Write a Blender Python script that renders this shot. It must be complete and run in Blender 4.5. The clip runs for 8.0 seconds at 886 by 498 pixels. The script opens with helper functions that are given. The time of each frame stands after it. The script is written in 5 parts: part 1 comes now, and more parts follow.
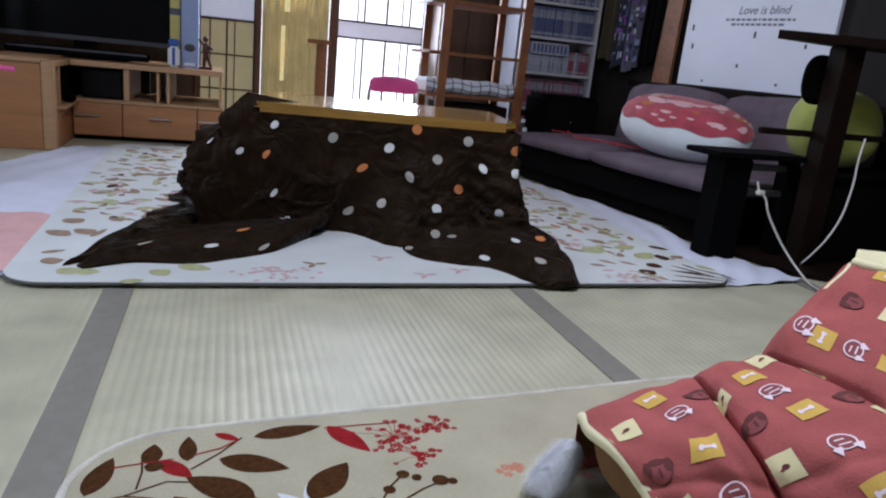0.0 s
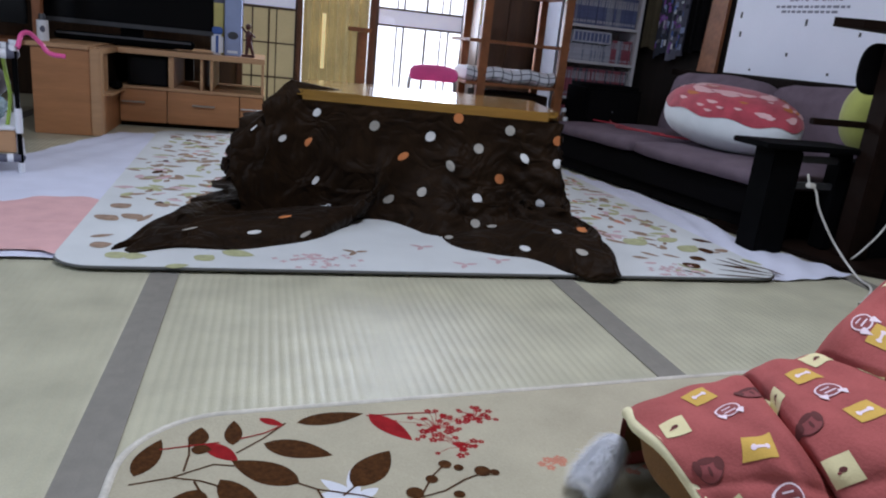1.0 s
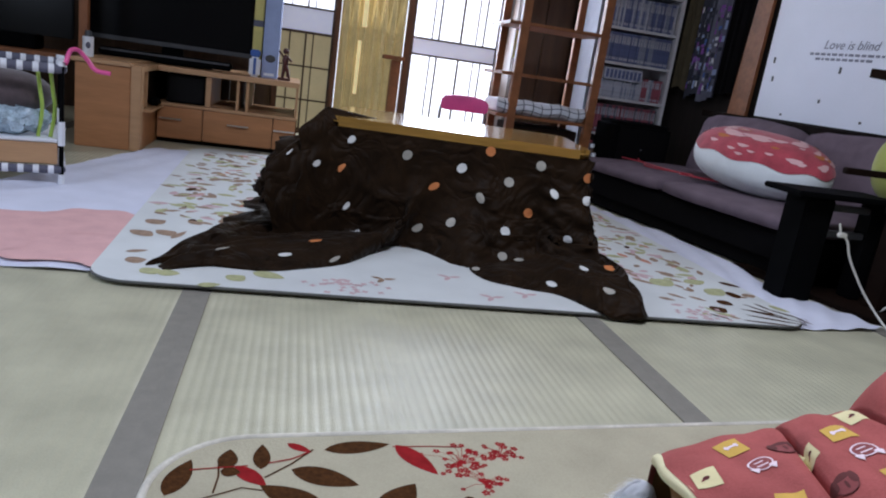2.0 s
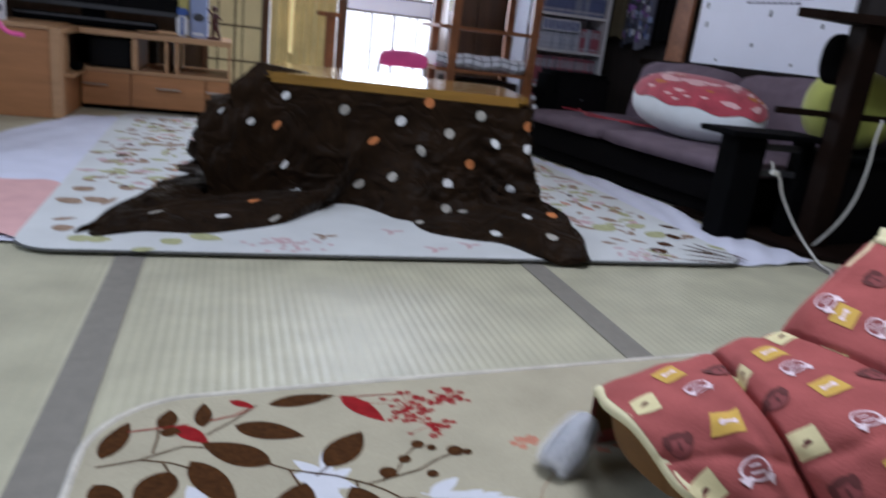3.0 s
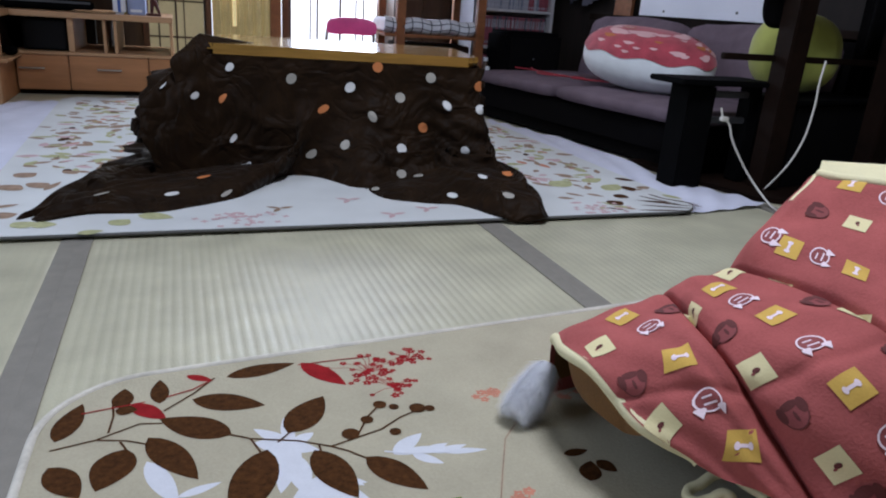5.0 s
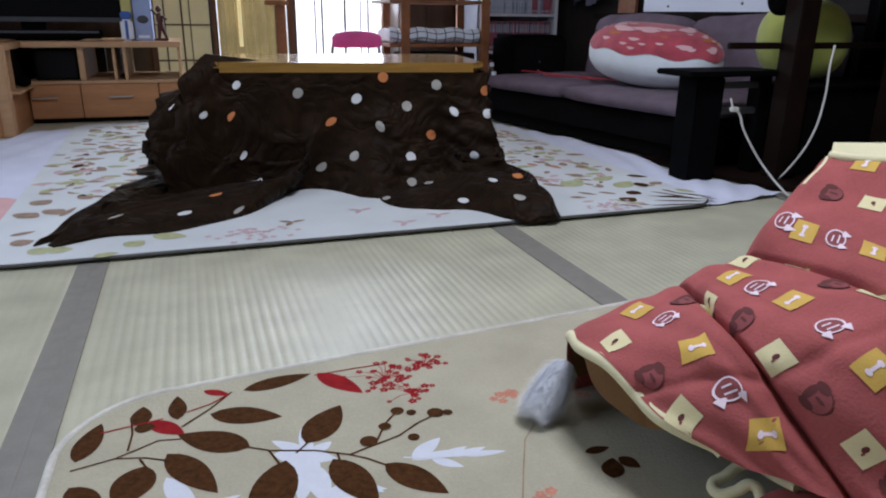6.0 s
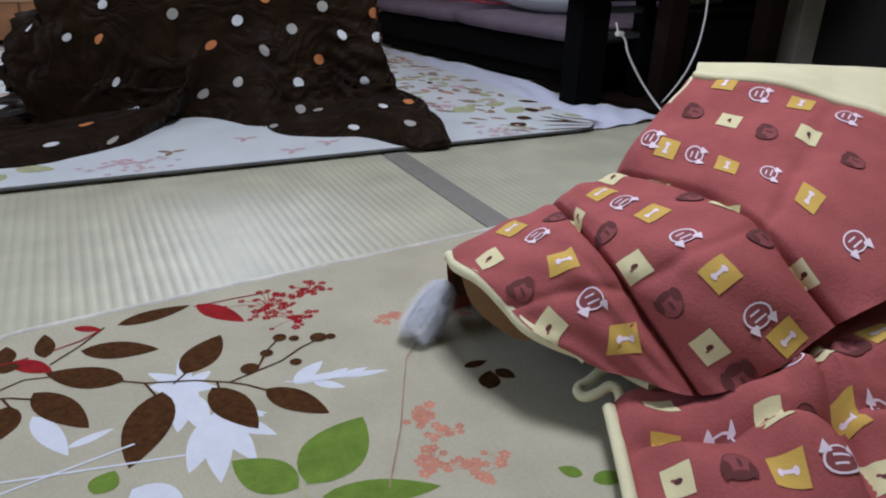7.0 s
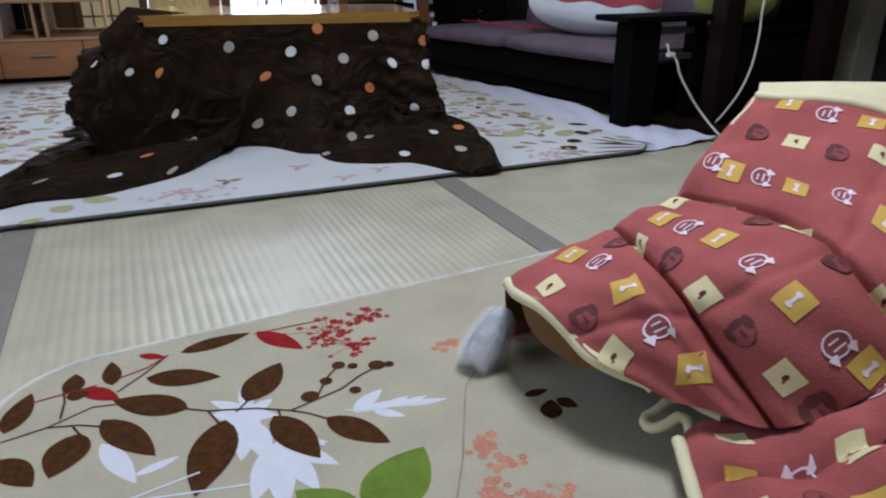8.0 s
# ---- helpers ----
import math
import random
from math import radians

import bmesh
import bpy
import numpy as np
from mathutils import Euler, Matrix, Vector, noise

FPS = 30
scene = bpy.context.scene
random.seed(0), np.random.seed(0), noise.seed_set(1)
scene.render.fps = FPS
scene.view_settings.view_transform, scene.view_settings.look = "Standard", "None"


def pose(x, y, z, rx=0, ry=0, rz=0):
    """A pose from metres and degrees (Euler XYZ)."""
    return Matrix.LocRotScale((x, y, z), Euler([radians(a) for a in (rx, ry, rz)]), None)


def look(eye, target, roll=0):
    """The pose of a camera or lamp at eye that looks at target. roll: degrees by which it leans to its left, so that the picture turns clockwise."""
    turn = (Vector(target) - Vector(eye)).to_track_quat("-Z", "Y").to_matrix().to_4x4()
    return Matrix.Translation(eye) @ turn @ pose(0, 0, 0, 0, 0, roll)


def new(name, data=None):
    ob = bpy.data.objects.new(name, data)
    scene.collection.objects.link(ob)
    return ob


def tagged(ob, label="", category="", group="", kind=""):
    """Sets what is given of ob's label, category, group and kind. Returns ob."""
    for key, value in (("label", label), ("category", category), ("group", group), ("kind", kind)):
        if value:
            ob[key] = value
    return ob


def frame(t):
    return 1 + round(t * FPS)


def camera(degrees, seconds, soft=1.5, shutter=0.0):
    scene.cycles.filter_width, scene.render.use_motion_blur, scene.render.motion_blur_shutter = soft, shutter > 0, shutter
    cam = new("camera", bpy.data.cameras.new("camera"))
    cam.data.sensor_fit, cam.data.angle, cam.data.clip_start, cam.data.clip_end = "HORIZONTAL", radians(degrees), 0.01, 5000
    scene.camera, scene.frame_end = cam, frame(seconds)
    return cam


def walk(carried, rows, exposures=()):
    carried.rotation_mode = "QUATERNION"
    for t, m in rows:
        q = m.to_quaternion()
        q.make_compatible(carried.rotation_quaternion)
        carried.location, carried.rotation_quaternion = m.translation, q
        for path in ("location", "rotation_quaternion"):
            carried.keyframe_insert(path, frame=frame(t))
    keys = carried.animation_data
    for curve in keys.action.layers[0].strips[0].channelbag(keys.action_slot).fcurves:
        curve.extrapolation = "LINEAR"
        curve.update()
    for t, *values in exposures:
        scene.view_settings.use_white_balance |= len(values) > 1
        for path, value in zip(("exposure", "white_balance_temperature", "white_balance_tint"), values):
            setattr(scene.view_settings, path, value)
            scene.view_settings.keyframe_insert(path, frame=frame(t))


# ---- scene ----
cam = camera(64.2, 8.0, soft=2.0, shutter=0.5)
PATH = [
    (0, (-0.273, -0.059, 0.529), (0.321, 1.779, 0.008), 5.8),
    (0.5, (-0.273, -0.054, 0.524), (0.286, 1.783, -0.035), 5.7),
    (1, (-0.284, -0.049, 0.527), (0.215, 1.804, -0.033), 5.9),
    (1.5, (-0.301, -0.054, 0.536), (0.176, 1.816, 0.008), 7.3),
    (1.7, (-0.311, -0.053, 0.541), (0.136, 1.832, 0.048), 8.7),
    (2.8, (-0.298, -0.047, 0.52), (0.181, 1.818, -0.018), 5.3),
    (3, (-0.289, -0.049, 0.515), (0.297, 1.773, -0.065), 6.8),
    (3.5, (-0.27, -0.056, 0.508), (0.455, 1.693, -0.136), 6.0),
    (4, (-0.267, -0.054, 0.505), (0.423, 1.708, -0.144), 4.8),
    (4.5, (-0.264, -0.055, 0.503), (0.417, 1.71, -0.147), 3.7),
    (5, (-0.268, -0.054, 0.499), (0.407, 1.712, -0.152), 4.1),
    (6.3, (-0.251, -0.056, 0.489), (0.376, 1.735, -0.14), -0.7),
    (6.5, (-0.245, -0.056, 0.489), (0.396, 1.725, -0.157), -1.5),
    (7, (-0.226, -0.072, 0.48), (0.622, 1.551, -0.323), 2.0),
    (7.5, (-0.238, -0.067, 0.484), (0.581, 1.589, -0.282), 2.3),
    (8, (-0.238, -0.059, 0.482), (0.505, 1.642, -0.263), -0.0),
]
EXPOSURES = [(0.0, -0.02, 5800, 13), (8.0, -0.02, 5800, 13)]
walk(cam, [(t, look(eye, target, roll)) for t, eye, target, roll in PATH], EXPOSURES)

# ---- light ----
world = bpy.data.worlds.new("world")
scene.world = world
world.use_nodes = True
sky = world.node_tree.nodes.new("ShaderNodeTexSky")
sky.sky_type, sky.sun_disc = "NISHITA", False
sky.sun_elevation, sky.sun_rotation = radians(62), radians(17)
world.node_tree.nodes["Background"].inputs["Strength"].default_value = 0.1
world.node_tree.links.new(sky.outputs[0], world.node_tree.nodes["Background"].inputs["Color"])
sun = new("sun", bpy.data.lights.new("sun", "SUN"))
sun.data.energy, sun.data.angle, sun.data.color = 2.0, radians(0.5), (1, 0.95, 0.88)
sun.matrix_world = look((0, 0, 0), (-0.3, -1.0, -2.0))


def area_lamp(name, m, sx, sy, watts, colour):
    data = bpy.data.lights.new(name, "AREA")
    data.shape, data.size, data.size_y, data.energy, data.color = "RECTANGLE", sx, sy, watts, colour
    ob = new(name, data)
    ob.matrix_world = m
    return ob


area_lamp("window_light", look((0.64, 4.42, 1.05), (0.4, 1.0, 0.3)), 0.56, 1.6, 46, (0.84, 0.90, 1.0))
area_lamp("curtain_light", look((0.12, 4.42, 1.05), (0.1, 1.0, 0.3)), 0.44, 1.6, 6, (1.0, 0.9, 0.62))
# Unseen fill lamp added at the left to brighten the near things.
area_lamp("side_fill_light", look((-2.15, 1.0, 1.25), (0.6, 1.1, 0.1)), 1.7, 1.4, 20, (0.80, 0.88, 1.0))
# Unseen soft lamp added overhead as fill; no fixture hangs there.
area_lamp("overhead_fill_light", look((0.30, 0.75, 2.2), (0.30, 0.751, 0)), 0.55, 0.55, 39, (0.93, 0.95, 1.0))

# ---- materials ----
def rgb(c):
    return (*c, 1.0)


def material(name, colour, rough=0.6, metal=0.0, spread=0.18, scale=18.0, bump=0.15, fine=160.0, gloss=0.5, sheen=0.0, emit=None, deep=0.004):
    """A surface with two scales of variation in colour and relief."""
    m = bpy.data.materials.new(name)
    m.use_nodes = True
    nt = m.node_tree
    b = nt.nodes["Principled BSDF"]
    b.inputs["Roughness"].default_value, b.inputs["Metallic"].default_value = rough, metal
    b.inputs["Specular IOR Level"].default_value = gloss
    b.inputs["Sheen Weight"].default_value = sheen
    tc = nt.nodes.new("ShaderNodeTexCoord")
    big = nt.nodes.new("ShaderNodeTexNoise")
    big.inputs["Scale"].default_value, big.inputs["Detail"].default_value = scale, 4
    small = nt.nodes.new("ShaderNodeTexNoise")
    small.inputs["Scale"].default_value, small.inputs["Detail"].default_value = fine, 3
    for n in (big, small):
        nt.links.new(tc.outputs["Object"], n.inputs["Vector"])
    add = nt.nodes.new("ShaderNodeMath")
    add.operation = "MULTIPLY_ADD"
    nt.links.new(small.outputs[0], add.inputs[0])
    add.inputs[1].default_value = 0.5
    nt.links.new(big.outputs[0], add.inputs[2])
    ramp = nt.nodes.new("ShaderNodeValToRGB")
    lo, hi = [tuple(min(1, max(0, v * f)) for v in colour) for f in (1 - spread, 1 + spread)]
    ramp.color_ramp.elements[0].position, ramp.color_ramp.elements[1].position = 0.5, 1.0
    ramp.color_ramp.elements[0].color, ramp.color_ramp.elements[1].color = rgb(lo), rgb(hi)
    nt.links.new(add.outputs[0], ramp.inputs[0])
    nt.links.new(ramp.outputs[0], b.inputs["Base Color"])
    if bump:
        bp = nt.nodes.new("ShaderNodeBump")
        bp.inputs["Strength"].default_value, bp.inputs["Distance"].default_value = bump, deep
        nt.links.new(add.outputs[0], bp.inputs["Height"])
        nt.links.new(bp.outputs[0], b.inputs["Normal"])
    if emit:
        b.inputs["Emission Color"].default_value, b.inputs["Emission Strength"].default_value = rgb(emit[0]), emit[1]
    return m


def wood(name, colour, rough=0.45, stretch=(3, 40, 40), spread=0.3, gloss=0.4):
    """Wood with grain along x of the thing (or as stretch says)."""
    m = material(name, colour, rough, spread=spread, scale=1.0, fine=6.0, bump=0.06, gloss=gloss)
    nt = m.node_tree
    mp = nt.nodes.new("ShaderNodeMapping")
    mp.inputs["Scale"].default_value = stretch
    tc = [n for n in nt.nodes if n.type == "TEX_COORD"][0]
    nt.links.new(tc.outputs["Object"], mp.inputs["Vector"])
    for n in nt.nodes:
        if n.type == "TEX_NOISE":
            nt.links.new(mp.outputs[0], n.inputs["Vector"])
    return m


M = {}
M["tatami"] = material("tatami", (0.45, 0.43, 0.31), 0.36, spread=0.16, scale=9, fine=420, bump=0.3, gloss=0.6)
M["heri"] = material("heri", (0.205, 0.19, 0.16), 0.7, spread=0.1, scale=30, fine=500, bump=0.2)
M["rug_big"] = material("rug_big", (0.565, 0.58, 0.575), 0.9, spread=0.07, scale=7, fine=500, bump=0.3, sheen=0.2)
M["rug_near"] = material("rug_near", (0.40, 0.365, 0.265), 0.92, spread=0.12, scale=8, fine=300, bump=0.5, gloss=0.1)
M["rug_edge"] = material("rug_edge", (0.09, 0.09, 0.085), 0.8)
M["rug_hem"] = material("rug_hem", (0.55, 0.52, 0.45), 0.85)
M["sheet"] = material("sheet", (0.62, 0.63, 0.74), 0.85, spread=0.06, scale=10, fine=300)
M["pink_sheet"] = material("pink_sheet", (0.62, 0.36, 0.35), 0.9, spread=0.08, fine=300)
M["leaf_brown"] = material("leaf_brown", (0.056, 0.022, 0.0065), 0.95, spread=0.45, scale=140, fine=600, gloss=0.1)
M["leaf_red"] = material("leaf_red", (0.235, 0.012, 0.014), 0.95, gloss=0.1, spread=0.2, scale=60, fine=400)
M["leaf_green"] = material("leaf_green", (0.13, 0.20, 0.03), 0.95, gloss=0.1, spread=0.2, scale=50, fine=400)
M["leaf_white"] = material("leaf_white", (0.58, 0.59, 0.63), 0.9, spread=0.05, scale=50, fine=400)
M["leaf_coral"] = material("leaf_coral", (0.46, 0.19, 0.12), 0.9, spread=0.2, scale=60, fine=400)
M["leaf_olive"] = material("leaf_olive", (0.38, 0.38, 0.20), 0.9, spread=0.2, scale=60, fine=400)
M["leaf_tan"] = material("leaf_tan", (0.27, 0.18, 0.12), 0.9, spread=0.3, scale=60, fine=400)
M["leaf_pale"] = material("leaf_pale", (0.52, 0.36, 0.37), 0.9, spread=0.1, scale=60, fine=400)
M["quilt"] = material("quilt", (0.0140, 0.0074, 0.0034), 0.52, spread=0.4, scale=13, fine=48, bump=0.3, gloss=0.045, sheen=0.03, deep=0.014)


def add_creases(m, scale, distance):
    """Sharp crumpled creases on top of a cloth's own relief."""
    nt = m.node_tree
    old = [n for n in nt.nodes if n.type == "BUMP"][0]
    tc = [n for n in nt.nodes if n.type == "TEX_COORD"][0]
    n1 = nt.nodes.new("ShaderNodeTexNoise")
    n1.inputs["Scale"].default_value, n1.inputs["Detail"].default_value, n1.inputs["Distortion"].default_value = scale, 2.0, 1.2
    nt.links.new(tc.outputs["Object"], n1.inputs["Vector"])
    off = nt.nodes.new("ShaderNodeMath")
    off.operation, off.inputs[1].default_value = "SUBTRACT", 0.5
    nt.links.new(n1.outputs[0], off.inputs[0])
    ridge = nt.nodes.new("ShaderNodeMath")
    ridge.operation = "ABSOLUTE"
    nt.links.new(off.outputs[0], ridge.inputs[0])
    bp = nt.nodes.new("ShaderNodeBump")
    bp.inputs["Strength"].default_value, bp.inputs["Distance"].default_value = 0.8, distance
    nt.links.new(ridge.outputs[0], bp.inputs["Height"])
    nt.links.new(old.outputs[0], bp.inputs["Normal"])
    nt.links.new(bp.outputs[0], nt.nodes["Principled BSDF"].inputs["Normal"])


add_creases(M["quilt"], 9.0, 0.036)
M["dot_grey"] = material("dot_grey", (0.34, 0.32, 0.28), 0.85, spread=0.15, fine=400)
M["dot_white"] = material("dot_white", (0.58, 0.58, 0.57), 0.85, spread=0.08, fine=400)
M["dot_orange"] = material("dot_orange", (0.50, 0.17, 0.05), 0.85, spread=0.12, fine=400)
M["mat_red"] = material("mat_red", (0.335, 0.089, 0.082), 0.88, spread=0.16, scale=22, fine=340, bump=0.28, gloss=0.1, deep=0.006)
M["mat_hem"] = material("mat_hem", (0.68, 0.62, 0.38), 0.85, spread=0.08, fine=420, bump=0.3)
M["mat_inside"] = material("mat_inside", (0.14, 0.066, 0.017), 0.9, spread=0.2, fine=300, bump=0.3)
M["print_cream"] = material("print_cream", (0.66, 0.58, 0.32), 0.88, spread=0.06, fine=420)
M["print_yellow"] = material("print_yellow", (0.56, 0.35, 0.065), 0.88, spread=0.08, fine=420)
M["print_brown"] = material("print_brown", (0.10, 0.022, 0.020), 0.88, spread=0.15, fine=420)
M["print_dusk"] = material("print_dusk", (0.225, 0.052, 0.052), 0.88, spread=0.15, fine=420)
M["print_white"] = material("print_white", (0.76, 0.62, 0.66), 0.88, spread=0.06, fine=420)
M["tabletop"] = wood("tabletop", (0.25, 0.135, 0.028), 0.13, (3, 30, 30), 0.22, 0.5)
M["cabinet_wood"] = wood("cabinet_wood", (0.40, 0.182, 0.074), 0.42, (3, 30, 30), 0.14)
M["cabinet_edge"] = wood("cabinet_edge", (0.47, 0.275, 0.14), 0.42, (3, 30, 30), 0.12)
# Near-black colour that paints the shade inside the open shelf.
M["recess_shade"] = material("recess_shade", (0.012, 0.011, 0.011), 0.6)
M["metal"] = material("metal", (0.55, 0.54, 0.53), 0.3, metal=1.0, spread=0.05, bump=0.03)
M["screen"] = material("screen", (0.004, 0.004, 0.005), 0.2, spread=0.05, bump=0.0, gloss=0.15)
M["black_plastic"] = material("black_plastic", (0.003, 0.003, 0.0033), 0.7, bump=0.05, gloss=0.02)
M["bar_grey"] = material("bar_grey", (0.05, 0.05, 0.055), 0.45, bump=0.05)
M["blue_box"] = material("blue_box", (0.30, 0.36, 0.56), 0.6, spread=0.08)
M["white_plastic"] = material("white_plastic", (0.75, 0.76, 0.8), 0.45, spread=0.04, bump=0.05)
M["blue_plastic"] = material("blue_plastic", (0.05, 0.11, 0.36), 0.4, bump=0.05)
M["yellow_card"] = material("yellow_card", (0.58, 0.50, 0.16), 0.6, spread=0.1)
M["figure_red"] = material("figure_red", (0.07, 0.016, 0.013), 0.45, spread=0.3, scale=60)
M["lattice"] = wood("lattice", (0.085, 0.05, 0.032), 0.55, (40, 40, 3))
# Glow in these panes and the curtain stands in for daylight coming through.
M["shoji_paper"] = material("shoji_paper", (0.55, 0.47, 0.27), 0.8, spread=0.1, scale=5, emit=((0.80, 0.66, 0.36), 0.16))
M["frosted"] = material("frosted", (0.85, 0.86, 0.9), 0.5, spread=0.03, emit=((0.95, 0.96, 1.0), 1.6))
M["frosted_dim"] = material("frosted_dim", (0.70, 0.70, 0.80), 0.5, spread=0.04, emit=((0.85, 0.86, 1.0), 0.28))
M["curtain"] = material("curtain", (0.46, 0.37, 0.17), 0.8, spread=0.4, scale=5, emit=((0.86, 0.68, 0.32), 0.15))
M["curtain_glow"] = material("curtain_glow", (0.75, 0.62, 0.3), 0.8, spread=0.25, emit=((1.0, 0.82, 0.40), 0.45))
M["post_wood"] = wood("post_wood", (0.13, 0.055, 0.022), 0.5, (40, 40, 3))
M["shelf_wood"] = wood("shelf_wood", (0.22, 0.083, 0.030), 0.5, (8, 8, 8))
M["dark_wood"] = wood("dark_wood", (0.009, 0.0045, 0.003), 0.6, (8, 8, 8), 0.4, 0.08)
M["brown_panel"] = wood("brown_panel", (0.06, 0.032, 0.018), 0.55, (30, 30, 3))
M["white_shelf"] = material("white_shelf", (0.58, 0.57, 0.60), 0.5, spread=0.05, bump=0.05)
# White shelf colour darkened to offset the window lamp's brightness on that side.
M["dimmed_white_panel"] = material("dimmed_white_panel", (0.27, 0.27, 0.31), 0.6, spread=0.08, bump=0.05)
M["pink"] = material("pink", (0.72, 0.10, 0.30), 0.4, spread=0.08, bump=0.05)
M["sofa"] = material("sofa", (0.148, 0.112, 0.137), 0.95, spread=0.2, scale=12, fine=350, bump=0.4, gloss=0.1)
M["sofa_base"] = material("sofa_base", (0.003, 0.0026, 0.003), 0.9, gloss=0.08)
M["pillow_white"] = material("pillow_white", (0.80, 0.84, 0.86), 0.9, spread=0.05, fine=300, sheen=0.2)
M["pillow_red"] = material("pillow_red", (0.42, 0.06, 0.085), 0.9, spread=0.25, scale=22, fine=300, sheen=0.2)
M["pillow_pink"] = material("pillow_pink", (0.72, 0.44, 0.45), 0.9, spread=0.08, fine=300)
M["green_cushion"] = material("green_cushion", (0.34, 0.36, 0.07), 0.9, spread=0.12, fine=300, sheen=0.2)
M["poster"] = material("poster", (0.80, 0.81, 0.90), 0.55, spread=0.04, scale=3, bump=0.05)
M["faint_ink"] = material("faint_ink", (0.22, 0.22, 0.28), 0.7, bump=0.0)
M["ink"] = material("ink", (0.10, 0.10, 0.14), 0.7, bump=0.0)
M["cable"] = material("cable", (0.62, 0.60, 0.55), 0.5, spread=0.06, bump=0.05)
M["red_cord"] = material("red_cord", (0.30, 0.015, 0.03), 0.6)
M["plaster"] = material("plaster", (0.36, 0.33, 0.28), 0.9, spread=0.15, scale=10, fine=120, bump=0.5)
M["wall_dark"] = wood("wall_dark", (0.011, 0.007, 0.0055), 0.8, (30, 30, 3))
M["ceiling"] = wood("ceiling", (0.36, 0.31, 0.25), 0.7, (3, 12, 12))
M["fluff"] = material("fluff", (0.93, 0.93, 0.96), 0.95, spread=0.06, fine=600, bump=0.6, sheen=0.4)
fluff_nodes = M["fluff"].node_tree
thin, blend = fluff_nodes.nodes.new("ShaderNodeBsdfTranslucent"), fluff_nodes.nodes.new("ShaderNodeMixShader")
thin.inputs["Color"].default_value, blend.inputs[0].default_value = (0.92, 0.93, 0.95, 1), 0.5
fluff_nodes.links.new(fluff_nodes.nodes["Principled BSDF"].outputs[0], blend.inputs[1])
fluff_nodes.links.new(thin.outputs[0], blend.inputs[2])
fluff_nodes.links.new(blend.outputs[0], fluff_nodes.nodes["Material Output"].inputs["Surface"])
M["plaid_white"] = material("plaid_white", (0.66, 0.67, 0.72), 0.9, spread=0.06, fine=300)
M["olive_cloth"] = material("olive_cloth", (0.06, 0.048, 0.024), 0.9, fine=300)
M["violet_cloth"] = material("violet_cloth", (0.20, 0.07, 0.30), 0.9, fine=300)
M["plaid_dark"] = material("plaid_dark", (0.03, 0.033, 0.05), 0.9, fine=300)
M["green_plastic"] = material("green_plastic", (0.35, 0.5, 0.08), 0.4, bump=0.05)
M["plush_brown"] = material("plush_brown", (0.085, 0.062, 0.066), 0.95, spread=0.25, scale=40, fine=300, sheen=0.3)
M["clear_plastic"] = material("clear_plastic", (0.40, 0.50, 0.58), 0.2, spread=0.5, scale=30, bump=0.2)
BOOKS = [material("book_" + n, c, 0.5, spread=0.3, scale=50, fine=200, bump=0.05) for n, c in
         (("blue", (0.10, 0.12, 0.24)), ("slate", (0.22, 0.24, 0.32)), ("grey", (0.42, 0.43, 0.50)), ("wine", (0.30, 0.08, 0.11)), ("dark", (0.06, 0.06, 0.09)), ("title", (0.40, 0.40, 0.46)))]


# ---- building blocks ----
def box_bm(x0, x1, y0, y1, z0, z1, bevel=0.003):
    bm = bmesh.new()
    bmesh.ops.create_cube(bm, size=1)
    bmesh.ops.transform(bm, verts=bm.verts, matrix=Matrix.Translation(((x0 + x1) / 2, (y0 + y1) / 2, (z0 + z1) / 2)) @ Matrix.Diagonal((abs(x1 - x0), abs(y1 - y0), abs(z1 - z0), 1)))
    if bevel:
        bmesh.ops.bevel(bm, geom=bm.edges[:], offset=min(bevel, 0.3 * min(abs(x1 - x0), abs(y1 - y0), abs(z1 - z0))), segments=2, affect="EDGES")
    return bm


def rod_bm(a, b, r, r2=None, segments=12):
    a, b = Vector(a), Vector(b)
    bm = bmesh.new()
    bmesh.ops.create_cone(bm, cap_ends=True, segments=segments, radius1=r, radius2=r if r2 is None else r2, depth=(b - a).length)
    bmesh.ops.transform(bm, verts=bm.verts, matrix=Matrix.Translation((a + b) / 2) @ (b - a).to_track_quat("Z", "Y").to_matrix().to_4x4())
    return bm


def ellipsoid_bm(c, rx, ry, rz, power=1.0, seg=28):
    bm = bmesh.new()
    bmesh.ops.create_uvsphere(bm, u_segments=seg, v_segments=seg // 2, radius=1)
    for v in bm.verts:
        z = math.copysign(abs(v.co.z) ** power, v.co.z)
        h = math.hypot(v.co.x, v.co.y)
        k = (h ** power) / h if h > 1e-6 else 0
        v.co = Vector((c[0] + rx * v.co.x * k, c[1] + ry * v.co.y * k, c[2] + rz * z))
    return bm


def mesh_bm(verts, faces):
    bm = bmesh.new()
    vs = [bm.verts.new(v) for v in verts]
    for f in faces:
        bm.faces.new([vs[i] for i in f])
    return bm


def grid_bm(fn, nu, nv, closed=False):
    """A sheet of points fn(i / nu, j / nv)."""
    cols = nu if closed else nu + 1
    verts = [fn(i / nu, j / nv) for i in range(cols) for j in range(nv + 1)]
    faces = []
    for i in range(nu):
        k = (i + 1) % cols
        for j in range(nv):
            faces.append((i * (nv + 1) + j, k * (nv + 1) + j, k * (nv + 1) + j + 1, i * (nv + 1) + j + 1))
    return mesh_bm(verts, faces)


def join_bm(*parts):
    out = bmesh.new()
    for b in parts:
        me = bpy.data.meshes.new("tmp")
        b.to_mesh(me)
        b.free()
        out.from_mesh(me)
        bpy.data.meshes.remove(me)
    return out


